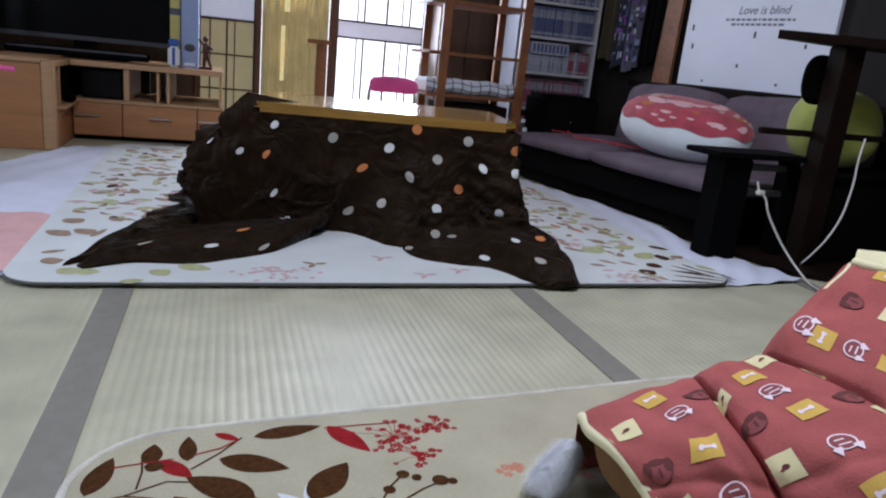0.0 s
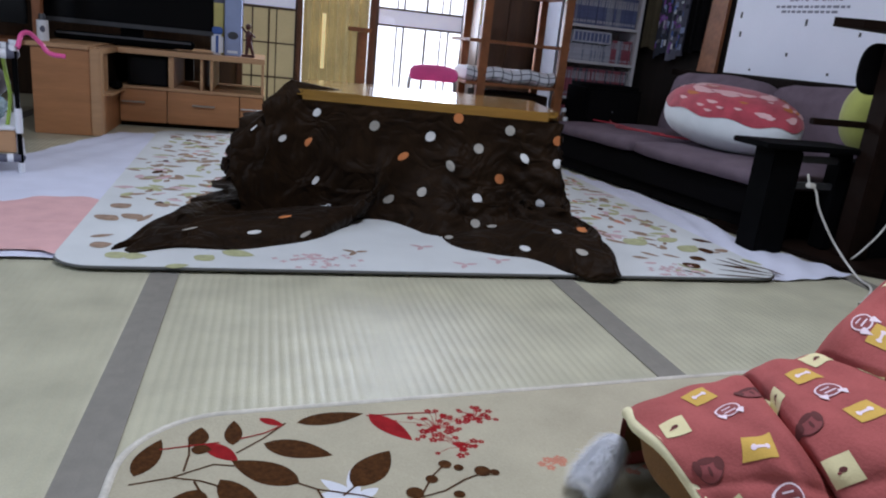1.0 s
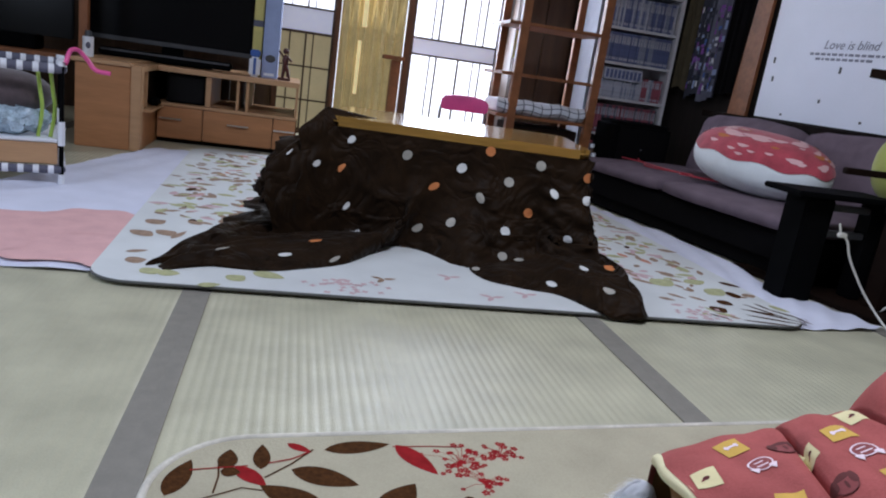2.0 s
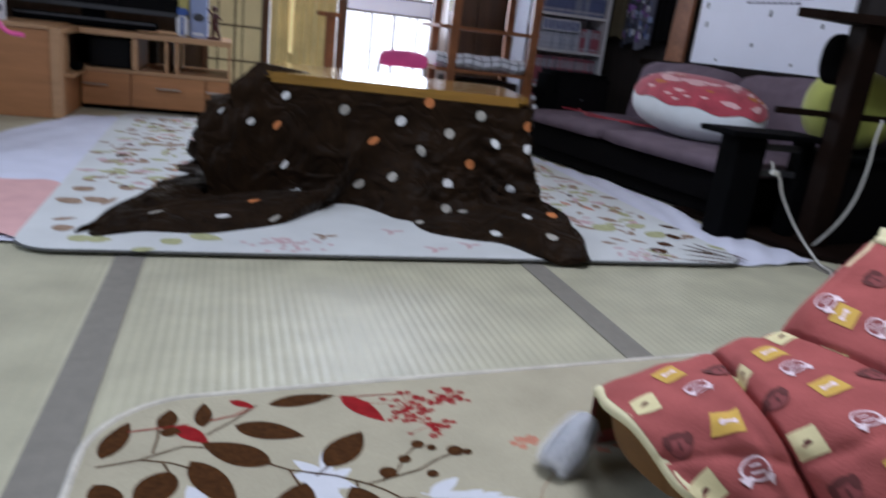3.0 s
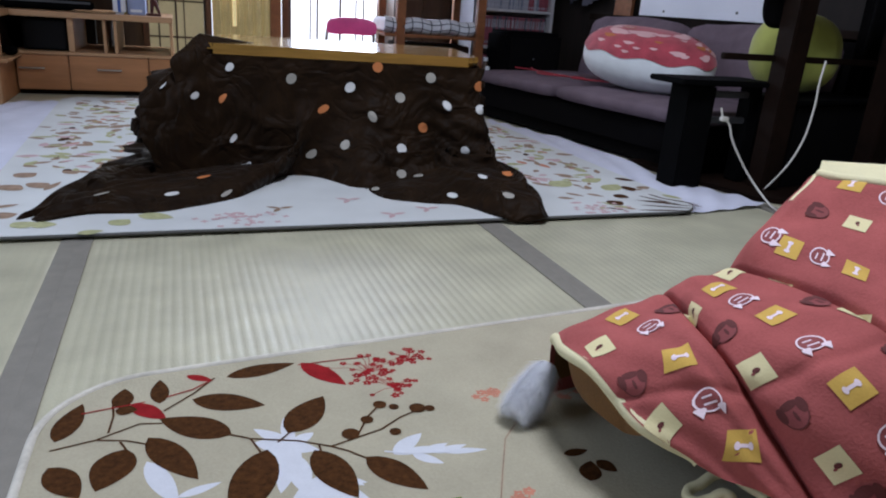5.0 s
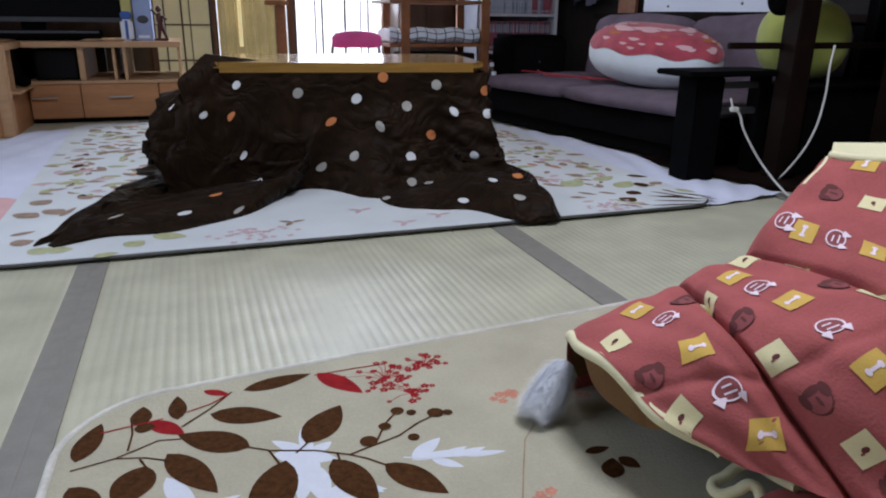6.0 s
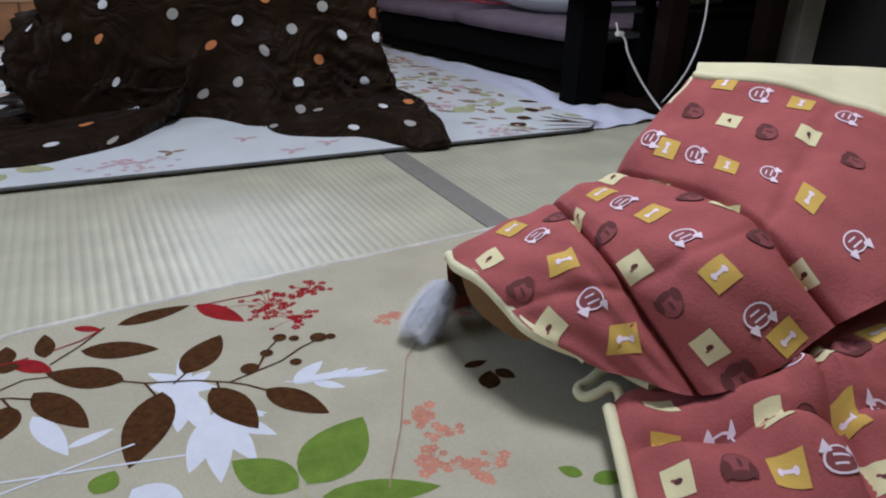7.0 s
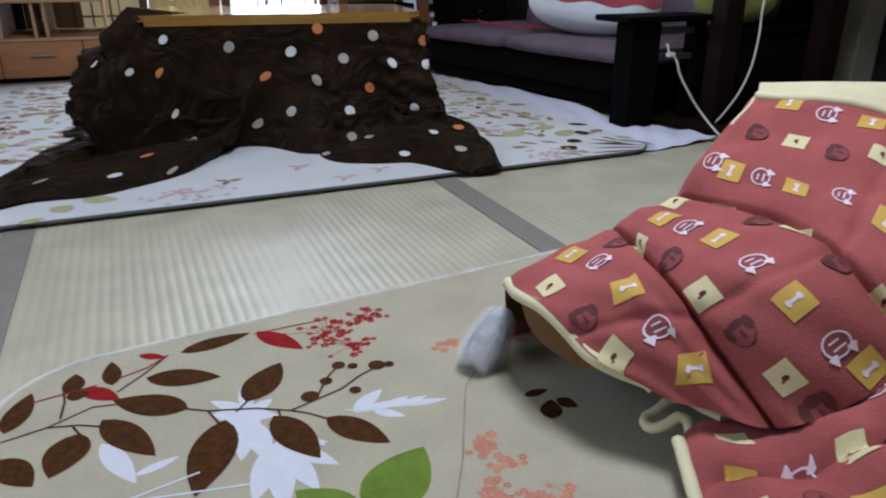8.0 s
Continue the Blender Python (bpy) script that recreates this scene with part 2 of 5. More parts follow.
def part(name, bm, mat, parent=None, label="", smooth=True):
    me = bpy.data.meshes.new(name)
    bmesh.ops.recalc_face_normals(bm, faces=bm.faces)
    bm.to_mesh(me)
    bm.free()
    me.materials.append(M[mat] if isinstance(mat, str) else mat)
    if smooth:
        for p in me.polygons:
            p.use_smooth = True
        me.set_sharp_from_angle(angle=radians(40))
    ob = new(name, me)
    if parent:
        ob.parent = parent
        ob.matrix_parent_inverse = parent.matrix_basis.inverted()
    return tagged(ob, label)


def thing(name, at, label, category, group="", kind=""):
    ob = new(name)
    ob.empty_display_size = 0.05
    ob.matrix_basis = at if isinstance(at, Matrix) else Matrix.Translation(at)
    return tagged(ob, label, category, group, kind)


def child(name, bm, mat, parent, label="", smooth=True):
    """A part whose mesh is given in the thing's own axes."""
    ob = part(name, bm, mat, None, label, smooth)
    ob.parent = parent
    return ob


def tube(name, points, r, mat, parent=None, label=""):
    """A round cord along smooth points."""
    cu = bpy.data.curves.new(name, "CURVE")
    cu.dimensions, cu.bevel_depth, cu.bevel_resolution = "3D", r, 3
    sp = cu.splines.new("BEZIER")
    sp.bezier_points.add(len(points) - 1)
    for bp, p in zip(sp.bezier_points, points):
        bp.co, bp.handle_left_type, bp.handle_right_type = p, "AUTO", "AUTO"
    tmp = bpy.data.objects.new(name, cu)
    me = bpy.data.meshes.new_from_object(tmp)
    bpy.data.objects.remove(tmp)
    me.name = name
    me.materials.clear()
    me.materials.append(M[mat])
    for p in me.polygons:
        p.use_smooth = True
    ob = new(name, me)
    if parent:
        ob.parent = parent
        ob.matrix_parent_inverse = parent.matrix_basis.inverted()
    return tagged(ob, label)


def structure(ob, label, category):
    return tagged(ob, label, category, kind="structure")


def catmull(a, b, c, d, t):
    return 0.5 * (2 * b + (c - a) * t + (2 * a - 5 * b + 4 * c - d) * t * t + (3 * b - a - 3 * c + d) * t ** 3)

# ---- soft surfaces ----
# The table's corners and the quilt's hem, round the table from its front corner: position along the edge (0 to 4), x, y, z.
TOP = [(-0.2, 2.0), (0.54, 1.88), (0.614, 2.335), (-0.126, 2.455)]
HEM = [(0.0, -0.60, 1.57, 0.0), (0.12, -0.455, 1.605, 0.0), (0.22, -0.311, 1.60, 0.0), (0.32, -0.172, 1.675, 0.0), (0.40, -0.07, 1.84, 0.0), (0.46, -0.005, 1.925, 0.004),
       (0.53, 0.07, 1.90, 0.004), (0.60, 0.14, 1.775, 0.0), (0.66, 0.20, 1.665, 0.0), (0.74, 0.293, 1.612, 0.0), (0.82, 0.395, 1.572, 0.0), (0.88, 0.444, 1.488, 0.0), (0.93, 0.482, 1.445, 0.0),
       (0.98, 0.545, 1.438, 0.0), (1.02, 0.590, 1.462, 0.0), (1.06, 0.612, 1.54, 0.0), (1.12, 0.597, 1.66, 0.0),
       (1.25, 0.588, 1.82, 0.0), (1.45, 0.62, 2.05, 0.0), (1.7, 0.76, 2.4, 0.0), (2.0, 0.95, 2.85, 0.0), (2.5, 0.3, 3.05, 0.0), (3.0, -0.36, 2.9, 0.0),
       (3.4, -0.44, 2.45, 0.0), (3.75, -0.475, 2.02, 0.0)]


def hem_at(u):
    u = u % 4.0
    n = len(HEM)
    i = max(k for k in range(n) if HEM[k][0] <= u)
    nxt = HEM[i + 1][0] if i + 1 < n else 4.0
    t = (u - HEM[i][0]) / (nxt - HEM[i][0])
    p = [np.array(HEM[(i + k) % n][1:]) for k in (-1, 0, 1, 2)]
    return catmull(*p, t)


def top_at(u):
    u = u % 4.0
    i = int(u)
    t = u - i
    a, b = np.array(TOP[i]), np.array(TOP[(i + 1) % 4])
    c = (np.array(TOP[0]) + np.array(TOP[2])) / 2
    p = a + (b - a) * t
    edge = min(t, 1 - t)
    p = c + (p - c) * (1.012 - 0.03 * math.exp(-edge / 0.03))
    bump = math.exp(-((u - 3.93) / 0.06) ** 2)
    p = p + np.array((-0.022, -0.004)) * bump + np.array((0.018, -0.005)) * math.exp(-((u - 1.02) / 0.07) ** 2)
    return np.array((p[0], p[1], 0.333 + 0.05 * bump + 0.004 * math.sin(40 * u) * bump))


def quilt_point(u, v):
    """The quilt: u runs round the table, v from the table's edge down to the hem."""
    a, h = top_at(u), hem_at(u)
    run = math.hypot(h[0] - a[0], h[1] - a[1])
    k = min(1.0, max(0.42, 1.0 - 0.75 * max(0.0, run - 0.18) / 0.5))
    s = min(1.0, v / k)
    drop = max(0.0, 1 - s) ** 0.92
    z = h[2] + (a[2] - h[2]) * drop
    s = max(0.0, s)
    m = min(1.0, (1 - k) / 0.25)
    e = u % 1.0
    knee = 0.06 + 0.25 * (math.exp(-e / 0.05) if u % 4.0 < 0.5 else math.exp(-min(e, 1 - e) / 0.16))
    lay = knee * s ** (1.8 - 2.0 * (knee - 0.06)) if v < k else knee + (1 - knee) * (v - k) / max(1e-6, 1 - k)
    f = s ** (0.8 if 1.15 < u % 4.0 < 3.3 else 2.4) * (1 - m) + lay * m
    left = max(0.0, 1 - abs(((u % 4.0) - 3.72) / 0.42)) if u % 4.0 > 3.0 else max(0.0, 0.33 - (u % 4.0) * 4)
    left = left * left * (3 - 2 * left)
    f += left * (0.76 * s ** 0.75 - f) * (1 - s ** 6) * (1 if v < k else 0)
    z += 0.5 * left * (a[2] - h[2]) * (max(0.0, 1 - s * s) ** 0.75 - drop)
    p = a + (h - a) * f
    lie = max(0.0, (v - 0.75 * k) / (1 - 0.75 * k)) if k < 1 else 0.0
    z += (0.055 + 0.03 * math.exp(-((u - 1.0) / 0.15) ** 2)) * m * max(0.0, math.sin(math.pi * min(1, lie * 0.985))) ** 0.6
    # folds fall from the corners and gather at the sides
    side = min(1.0, max(0.0, ((u % 4.0) - 2.9) / 0.3)) if u % 4.0 > 2.9 else (1.0 if 1.0 <= u % 4.0 < 2.0 else 0.0)
    corner = math.exp(-min(e, 1 - e) / 0.10)
    w = 0.010 * math.sin(9.0 * u + 6 * v) * v + 0.007 * math.sin(23 * u - 9 * v + 1.3) * (0.3 + v) * (0.35 + corner)
    w += side * ((0.026 if u % 4.0 > 2.5 else 0.012) * math.sin(29 * v + 5 * math.sin(7 * u) + 2.5 * math.sin(6 * v)) * math.sin(math.pi * min(1, v * 1.1)) + 0.010 * math.sin(27 * u + 3 * math.sin(9 * v)))
    w += 0.017 * math.sin(15 * (v - 0.9 * e) + 0.6) * max(0.0, 1 - abs(e - 0.28) / 0.35) * v * (1 - side)
    w += 0.009 * math.sin(52 * (e + 0.35 * v) + 4 * math.sin(3 * v)) * max(0.0, corner - 0.05) * (0.2 + v) + 0.005 * math.sin(70 * v + 18 * u) * max(0.0, v - 0.5)
    w += 0.006 * math.sin(33 * u + 47 * v + 3 * math.sin(11 * u)) * min(1.0, corner + 0.35 * side + 0.6 * max(0.0, v - 0.55)) + 0.004 * math.sin(81 * u - 29 * v) * min(1.0, corner + side)
    w += 0.010 * math.sin(21 * (v + 0.7 * e) + 2.2 + 2 * math.sin(4 * e)) * max(0.0, 1 - abs(e - 0.72) / 0.35) * v * (1 - side)
    w += 0.020 * (0.55 - abs(math.sin(7.5 * (v - 0.85 * e) + 0.9 + 0.5 * math.sin(5 * e)))) * min(1.0, 1.6 * v) * (1 - side) * max(0.0, 1 - abs(e - 0.42) / 0.5) * (1 if v < k else 0.5)
    # the gathered side bulges over itself, and creases run across it
    g = max(0.0, 1 - abs((u if u > 2 else u + 4.0) - 3.80) / 0.24)
    g = g * g * (3 - 2 * g)
    w += 0.078 * g * math.exp(-((v - 0.36) / 0.11) ** 2) + 0.022 * g * math.exp(-((v - 0.52) / 0.05) ** 2)
    foot = math.exp(-((u - 1.0) / 0.16) ** 2) * min(1.0, 3 * v)
    w += 0.016 * g * (0.5 - abs(math.sin(31 * v + 3 * math.sin(9 * u) + 7 * u))) * min(1.0, 4 * v) - 0.018 * math.exp(-(((u + 2.0) % 4.0 - 2.03) / 0.022) ** 2) * min(1.0, 4 * v) * max(0.0, 1 - v * v)
    # long creases slant down across the front from the corner
    if u % 4.0 < 1.0:
        for c, amp, wide in ((0.05, 0.012, 0.030), (0.22, 0.009, 0.022), (-0.18, 0.008, 0.028), (0.42, 0.006, 0.018)):
            w += amp * math.exp(-((v - 1.05 * e - c - 0.05 * math.sin(6 * e)) / wide) ** 2) * min(1.0, 3 * v) * max(0.0, 1 - e)
    w += 0.011 * foot * (0.5 - abs(math.sin(24 * v + 6 * math.sin(8 * u) + 3 * u))) + 0.006 * (g + foot) * math.sin(61 * v + 23 * u + 4 * math.sin(17 * u))
    out = np.array((h[0] - a[0], h[1] - a[1])) / max(run, 1e-6)
    lift = 0.35 if lie > 0.4 else 0.0
    return np.array((p[0] + out[0] * w * (1 - lift), p[1] + out[1] * w * (1 - lift), max(0.012, z + 0.5 * w * (1 if lie > 0 else 0.2)) if v > 0.02 else z))


# The padded mat: rows run from its open end up along the mat, each from the crest down to the front.
ARCH = [
    [(0.138, 0.596, 0.135), (0.14, 0.524, 0.136), (0.152, 0.454, 0.113), (0.191, 0.405, 0.088)],
    [(0.217, 0.604, 0.16), (0.198, 0.479, 0.175), (0.207, 0.411, 0.136), (0.225, 0.362, 0.086)],
    [(0.283, 0.596, 0.186), (0.237, 0.455, 0.188), (0.24, 0.381, 0.138), (0.258, 0.315, 0.086)],
    [(0.324, 0.585, 0.207), (0.292, 0.432, 0.217), (0.282, 0.346, 0.19), (0.314, 0.283, 0.121)],
    [(0.37, 0.581, 0.225), (0.378, 0.425, 0.235), (0.361, 0.336, 0.222), (0.371, 0.267, 0.167)],
    [(0.438, 0.604, 0.277), (0.458, 0.475, 0.272), (0.458, 0.362, 0.259), (0.454, 0.252, 0.211)],
    [(0.528, 0.641, 0.322), (0.576, 0.537, 0.32), (0.619, 0.433, 0.307), (0.647, 0.318, 0.269)],
]


def arch_smooth(s, w):
    """s: 0 at the open end to 6 at the fold; w: 0 at the crest to 3 at the front; below 0 it falls away behind."""
    if w < 0:
        p, q = arch_smooth(s, 0.0), arch_smooth(s, 0.15)
        fall = -w
        return np.array((p[0] + 0.05 * fall, p[1] + 0.09 * math.sin(1.5708 * fall) ** 1.0, p[2] * max(0.02, 1 - fall ** 2)))
    i, j = min(5, max(0, int(s))), min(2, max(0, int(w)))
    a, b = s - i, w - j
    g = lambda m, n: np.array(ARCH[min(6, max(0, m))][min(3, max(0, n))])
    return catmull(*[catmull(*[g(i + k, j + l) for l in (-1, 0, 1, 2)], b) for k in (-1, 0, 1, 2)], a)


def arch_point(s, w, off=0.0):
    """The padded face: puffed between the seams, offset by off along its outside."""
    p = arch_smooth(s, w)
    if w < 0:
        q = arch_point(s, 0.0, off) - arch_smooth(s, 0.0)
        return p + q * (1 + w)
    du = arch_smooth(min(6, s + 0.05), w) - arch_smooth(max(0, s - 0.05), w)
    dv = arch_smooth(s, min(3, w + 0.05)) - arch_smooth(s, max(0, w - 0.05))
    n = np.cross(dv, du)
    n = n / max(1e-9, np.linalg.norm(n))
    if np.dot(n, np.array((-0.35, -0.6, 0.7))) < 0:
        n = -n
    puff = 0.0
    for c in (2.0, 4.0):
        puff -= 0.008 * math.exp(-((s - c) / 0.18) ** 2) + 0.012 * math.exp(-((s - c) / 0.045) ** 2)
    for c in (1.55,):
        puff -= 0.004 * math.exp(-((w - c) / 0.09) ** 2)
    puff += 0.003 * math.sin(3.1 * s + 2.0 * w) + 0.002 * math.sin(7.3 * s - 5 * w)
    return p + n * (puff + off)


def lower_point(s, v, off=0.0):
    """The part of the mat that lies in front: s along the fold (0 to 1), v from the rug up to the fold."""
    t = arch_smooth(1.2 + 4.8 * s, 3.0) + np.array((0.03, 0.03, -0.012))
    k = max(0.0, 1 - s / 0.18)
    t = t * (1 - k) + k * np.array((0.206, 0.377, 0.046))
    b = np.array((0.125 + 0.42 * s, 0.225 - 0.33 * s, 0.014))
    p = b + (t - b) * v
    p[2] = b[2] + (t[2] - b[2]) * v ** 1.25
    p[2] += 0.050 * math.sin(math.pi * min(1, v * 0.9 + 0.08)) * (0.45 + 0.55 * min(1, s / 0.3)) * min(1, 0.25 + s / 0.08)
    p[2] += min(1.0, s / 0.08) * 0.012 * math.sin(15 * s - 5 * v) * v + min(1.0, s / 0.08) * 0.009 * math.sin(31 * s + 9 * v) * math.sin(math.pi * v)
    for c in (0.36, 0.70):
        p[2] -= 0.016 * math.exp(-((s - c - 0.08 * v) / 0.02) ** 2)
    p[2] += min(1.0, s / 0.08) * (0.012 * math.exp(-((v - 0.78) / 0.07) ** 2) - 0.016 * math.exp(-((v - 0.62) / 0.04) ** 2))
    return p + np.array((-0.4, -0.5, 0.77)) * off

# ---- the room ----
YB = 4.6          # back wall
SOFA = pose(1.36, 1.75, 0, 0, 0, 10.8)   # the sofa's and the right wall's own axes: x into the wall, y along it

structure(part("floor", box_bm(-2.4, 3.2, -1.9, 5.6, -0.12, -0.03, 0), "dark_wood"), "dark wooden subfloor under the mats", "floor")
structure(part("ceiling", box_bm(-2.4, 3.2, -1.9, 4.8, 2.4, 2.5, 0), "ceiling"), "brown boarded wooden ceiling", "ceiling")
# The left wall's opening is added next to the unseen side lamp.
structure(part("wall_left", join_bm(box_bm(-2.4, -2.2, -1.9, 0.1, -0.03, 2.4, 0), box_bm(-2.4, -2.2, 1.9, 4.8, -0.03, 2.4, 0), box_bm(-2.4, -2.2, 0.1, 1.9, 2.0, 2.4, 0), box_bm(-2.4, -2.2, 0.1, 1.9, -0.03, 0.5, 0)), "plaster"), "sandy plaster wall with an added opening", "wall")
structure(part("wall_front", box_bm(-2.4, 3.2, -2.1, -1.9, -0.03, 2.4, 0), "plaster"), "sandy plaster wall", "wall")
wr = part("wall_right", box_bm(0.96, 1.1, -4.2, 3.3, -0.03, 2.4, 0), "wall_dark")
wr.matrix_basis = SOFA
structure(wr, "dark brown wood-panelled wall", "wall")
structure(part("wall_back", join_bm(box_bm(-2.4, -0.46, YB, YB + 0.12, -0.03, 2.4, 0), box_bm(0.95, 2.2, YB, YB + 0.12, -0.03, 2.4, 0), box_bm(-0.46, 0.95, YB, YB + 0.12, 1.9, 2.4, 0), box_bm(-0.46, 0.95, YB, YB + 0.12, -0.03, 0.04, 0)), "brown_panel"), "dark brown wood-panelled wall with a wide opening", "wall")

# tatami mats, each with ribbed straw and a cloth border along both long sides
RIB = 0.0165


def tatami(x0, x1, y0, y1):
    t = thing("tatami_mat", (x0, y0, 0), "woven pale straw tatami mat with dark grey cloth borders", "tatami mat", "tatami mats on the floor", "structure")
    a, b = x0 + 0.029, x1 - 0.029
    n = int((b - a) / RIB)
    prof = []
    for i in range(n):
        for f, z in ((0.0, -0.0010), (0.18, -0.0002), (0.5, 0.0), (0.82, -0.0002)):
            prof.append((a + (i + f) * (b - a) / n, z))
    prof.append((b, -0.0016))
    verts = [(x - x0, y - y0, z) for x, z in prof for y in (y0, y1)]
    faces = [(2 * i, 2 * i + 2, 2 * i + 3, 2 * i + 1) for i in range(len(prof) - 1)]
    bm = mesh_bm(verts, faces)
    child("straw", join_bm(bm, box_bm(0.0, x1 - x0, 0, y1 - y0, -0.03, -0.004, 0)), "tatami", t)
    for c0, c1 in ((0, 0.029), (x1 - x0 - 0.029, x1 - x0)):
        child("border", box_bm(c0, c1, 0.001, y1 - y0 - 0.001, -0.0035, 0.0012, 0.0003), "heri", t, "dark grey cloth border")


for k in range(-2, 4):
    for y0 in (-1.9, -0.02, 1.86, 3.74):
        tatami(-0.48 + 0.91 * k, -0.48 + 0.91 * (k + 1), y0, y0 + 1.879 if y0 < 3.7 else 4.6)

# ---- prints on cloth ----
def leaf_bm(x0, y0, x1, y1, width, z, lobes=0.0):
    """A flat pointed leaf from its stalk to its tip."""
    a, d = Vector((x0, y0)), Vector((x1 - x0, y1 - y0))
    n = Vector((-d.y, d.x)).normalized()
    rim = []
    for side in (1, -1):
        ks = range(0, 11) if side == 1 else range(9, 0, -1)
        for k in ks:
            t = k / 10
            w = width / 2 * max(0.0, math.sin(math.pi * t ** 0.82)) ** 0.85 * (1 + lobes * math.sin(9 * t * math.pi))
            p = a + d * t + n * side * w
            rim.append((p.x, p.y, z))
    return mesh_bm(rim, [tuple(range(len(rim)))])


def disc_bm(x, y, z, r, n=12, squash=1.0):
    return mesh_bm([(x + r * math.cos(6.2832 * k / n), y + squash * r * math.sin(6.2832 * k / n), z) for k in range(n)], [tuple(range(n))])


def ribbon_bm(points, width, z):
    """A thin flat stalk along points."""
    verts, faces = [], []
    for i, p in enumerate(points):
        q = Vector(points[min(i + 1, len(points) - 1)]) - Vector(points[max(i - 1, 0)])
        n = Vector((-q.y, q.x)).normalized() * width / 2
        verts += [(p[0] + n.x, p[1] + n.y, z), (p[0] - n.x, p[1] - n.y, z)]
        if i:
            faces.append((2 * i - 2, 2 * i - 1, 2 * i + 1, 2 * i))
    return mesh_bm(verts, faces)


def rounded_outline(x0, x1, y0, y1, r, skew=0.0):
    """Outline of a sheet with rounded corners; skew shifts x with y."""
    out = []
    for cx, cy, a0 in ((x1 - r, y1 - r, 0), (x0 + r, y1 - r, 90), (x0 + r, y0 + r, 180), (x1 - r, y0 + r, 270)):
        for k in range(9):
            a = radians(a0 + 90 * k / 8)
            x, y = cx + r * math.cos(a), cy + r * math.sin(a)
            out.append((x + skew * (y - y0), y))
    return out


def slab_bm(outline, z0, z1):
    n = len(outline)
    return mesh_bm([(x, y, z0) for x, y in outline] + [(x, y, z1) for x, y in outline],
                   [tuple(range(n, 2 * n)), tuple(reversed(range(n)))] + [(i, (i + 1) % n, n + (i + 1) % n, n + i) for i in range(n)])


# ---- floor coverings ----
big = thing("floral_rug", (0.17, 1.45, 0), "large white rug with scattered leaf print, under the low table", "rug")
BIG = rounded_outline(-0.71, 1.08, 1.462, 3.42, 0.09, -0.02)
part("carpet_body", slab_bm(BIG, 0.006, 0.014), "rug_big", big)
front = [p for p in BIG if p[1] < 1.53]
tube("binding", [(x, y, 0.010) for x, y in front], 0.0036, "rug_edge", big, "thin dark grey binding")

rnd = random.Random(7)
kinds = [("leaf_tan", 10), ("leaf_olive", 6), ("leaf_coral", 1), ("leaf_brown", 1), ("leaf_pale", 3)]
pool = [k for k, n in kinds for _ in range(n)]
scatter = {k: [] for k, _ in kinds}
layer = iter(range(10000))   # each print lies a hair above the last


def sprinkle(x0, x1, y0, y1, n, size):
    for _ in range(n):
        x, y, a = rnd.uniform(x0, x1), rnd.uniform(y0, y1), rnd.uniform(0, 6.28)
        s = size * rnd.uniform(0.6, 1.3)
        scatter[rnd.choice(pool)].append(leaf_bm(x, y, x + s * math.cos(a), y + s * math.sin(a), s * rnd.uniform(0.35, 0.55), 0.0143 + 0.000001 * next(layer)))


sprinkle(-0.69, -0.40, 2.0, 3.35, 185, 0.058)
sprinkle(0.66, 1.02, 1.80, 3.35, 230, 0.056)
sprinkle(0.66, 1.04, 1.50, 1.80, 14, 0.045)
CORNER_LEAVES = {
    "leaf_tan": [(-0.683, 1.824, -0.648, 1.866, 0.075), (-0.627, 1.845, -0.589, 1.883, 0.07), (-0.676, 1.951, -0.633, 1.994, 0.06), (-0.656, 1.598, -0.611, 1.617, 0.05), (-0.669, 1.667, -0.621, 1.693, 0.022), (-0.567, 1.983, -0.54, 2.012, 0.05), (-0.59, 1.811, -0.563, 1.897, 0.02), (1.041, 1.726, 1.049, 1.691, 0.05), (0.755, 1.673, 0.794, 1.63, 0.02), (0.815, 1.659, 0.854, 1.622, 0.02)],
    "leaf_olive": [(-0.607, 1.519, -0.568, 1.552, 0.05), (-0.575, 1.531, -0.524, 1.529, 0.045), (-0.421, 1.511, -0.387, 1.548, 0.05), (-0.371, 1.582, -0.297, 1.55, 0.05), (-0.48, 1.461, -0.432, 1.476, 0.03), (0.754, 1.748, 0.844, 1.808, 0.07), (0.882, 1.792, 0.969, 1.829, 0.05), (0.9, 1.69, 0.983, 1.754, 0.06), (1.052, 1.628, 1.087, 1.575, 0.03)],
    "leaf_brown": [(0.824, 1.548, 0.877, 1.57, 0.05), (0.893, 1.639, 0.924, 1.602, 0.05), (0.967, 1.705, 1.012, 1.701, 0.06), (1.02, 1.832, 1.072, 1.79, 0.035)],
}
for kind, rows in CORNER_LEAVES.items():
    for row in rows:
        scatter[kind].append(leaf_bm(*row, 0.0143 + 0.000001 * next(layer)))
for x0, y0, x1, y1 in ((0.925, 1.581, 1.081, 1.488), (0.964, 1.625, 1.043, 1.512), (0.909, 1.53, 1.069, 1.473), (0.948, 1.571, 1.034, 1.537), (1.019, 1.594, 1.101, 1.513), (0.868, 1.485, 1.039, 1.458), (1.011, 1.638, 1.032, 1.573), (0.795, 1.518, 0.84, 1.48), (1.069, 1.532, 1.09, 1.488)):
    scatter["leaf_brown"].append(leaf_bm(x0, y0, x1, y1, 0.011, 0.0143 + 0.000001 * next(layer)))
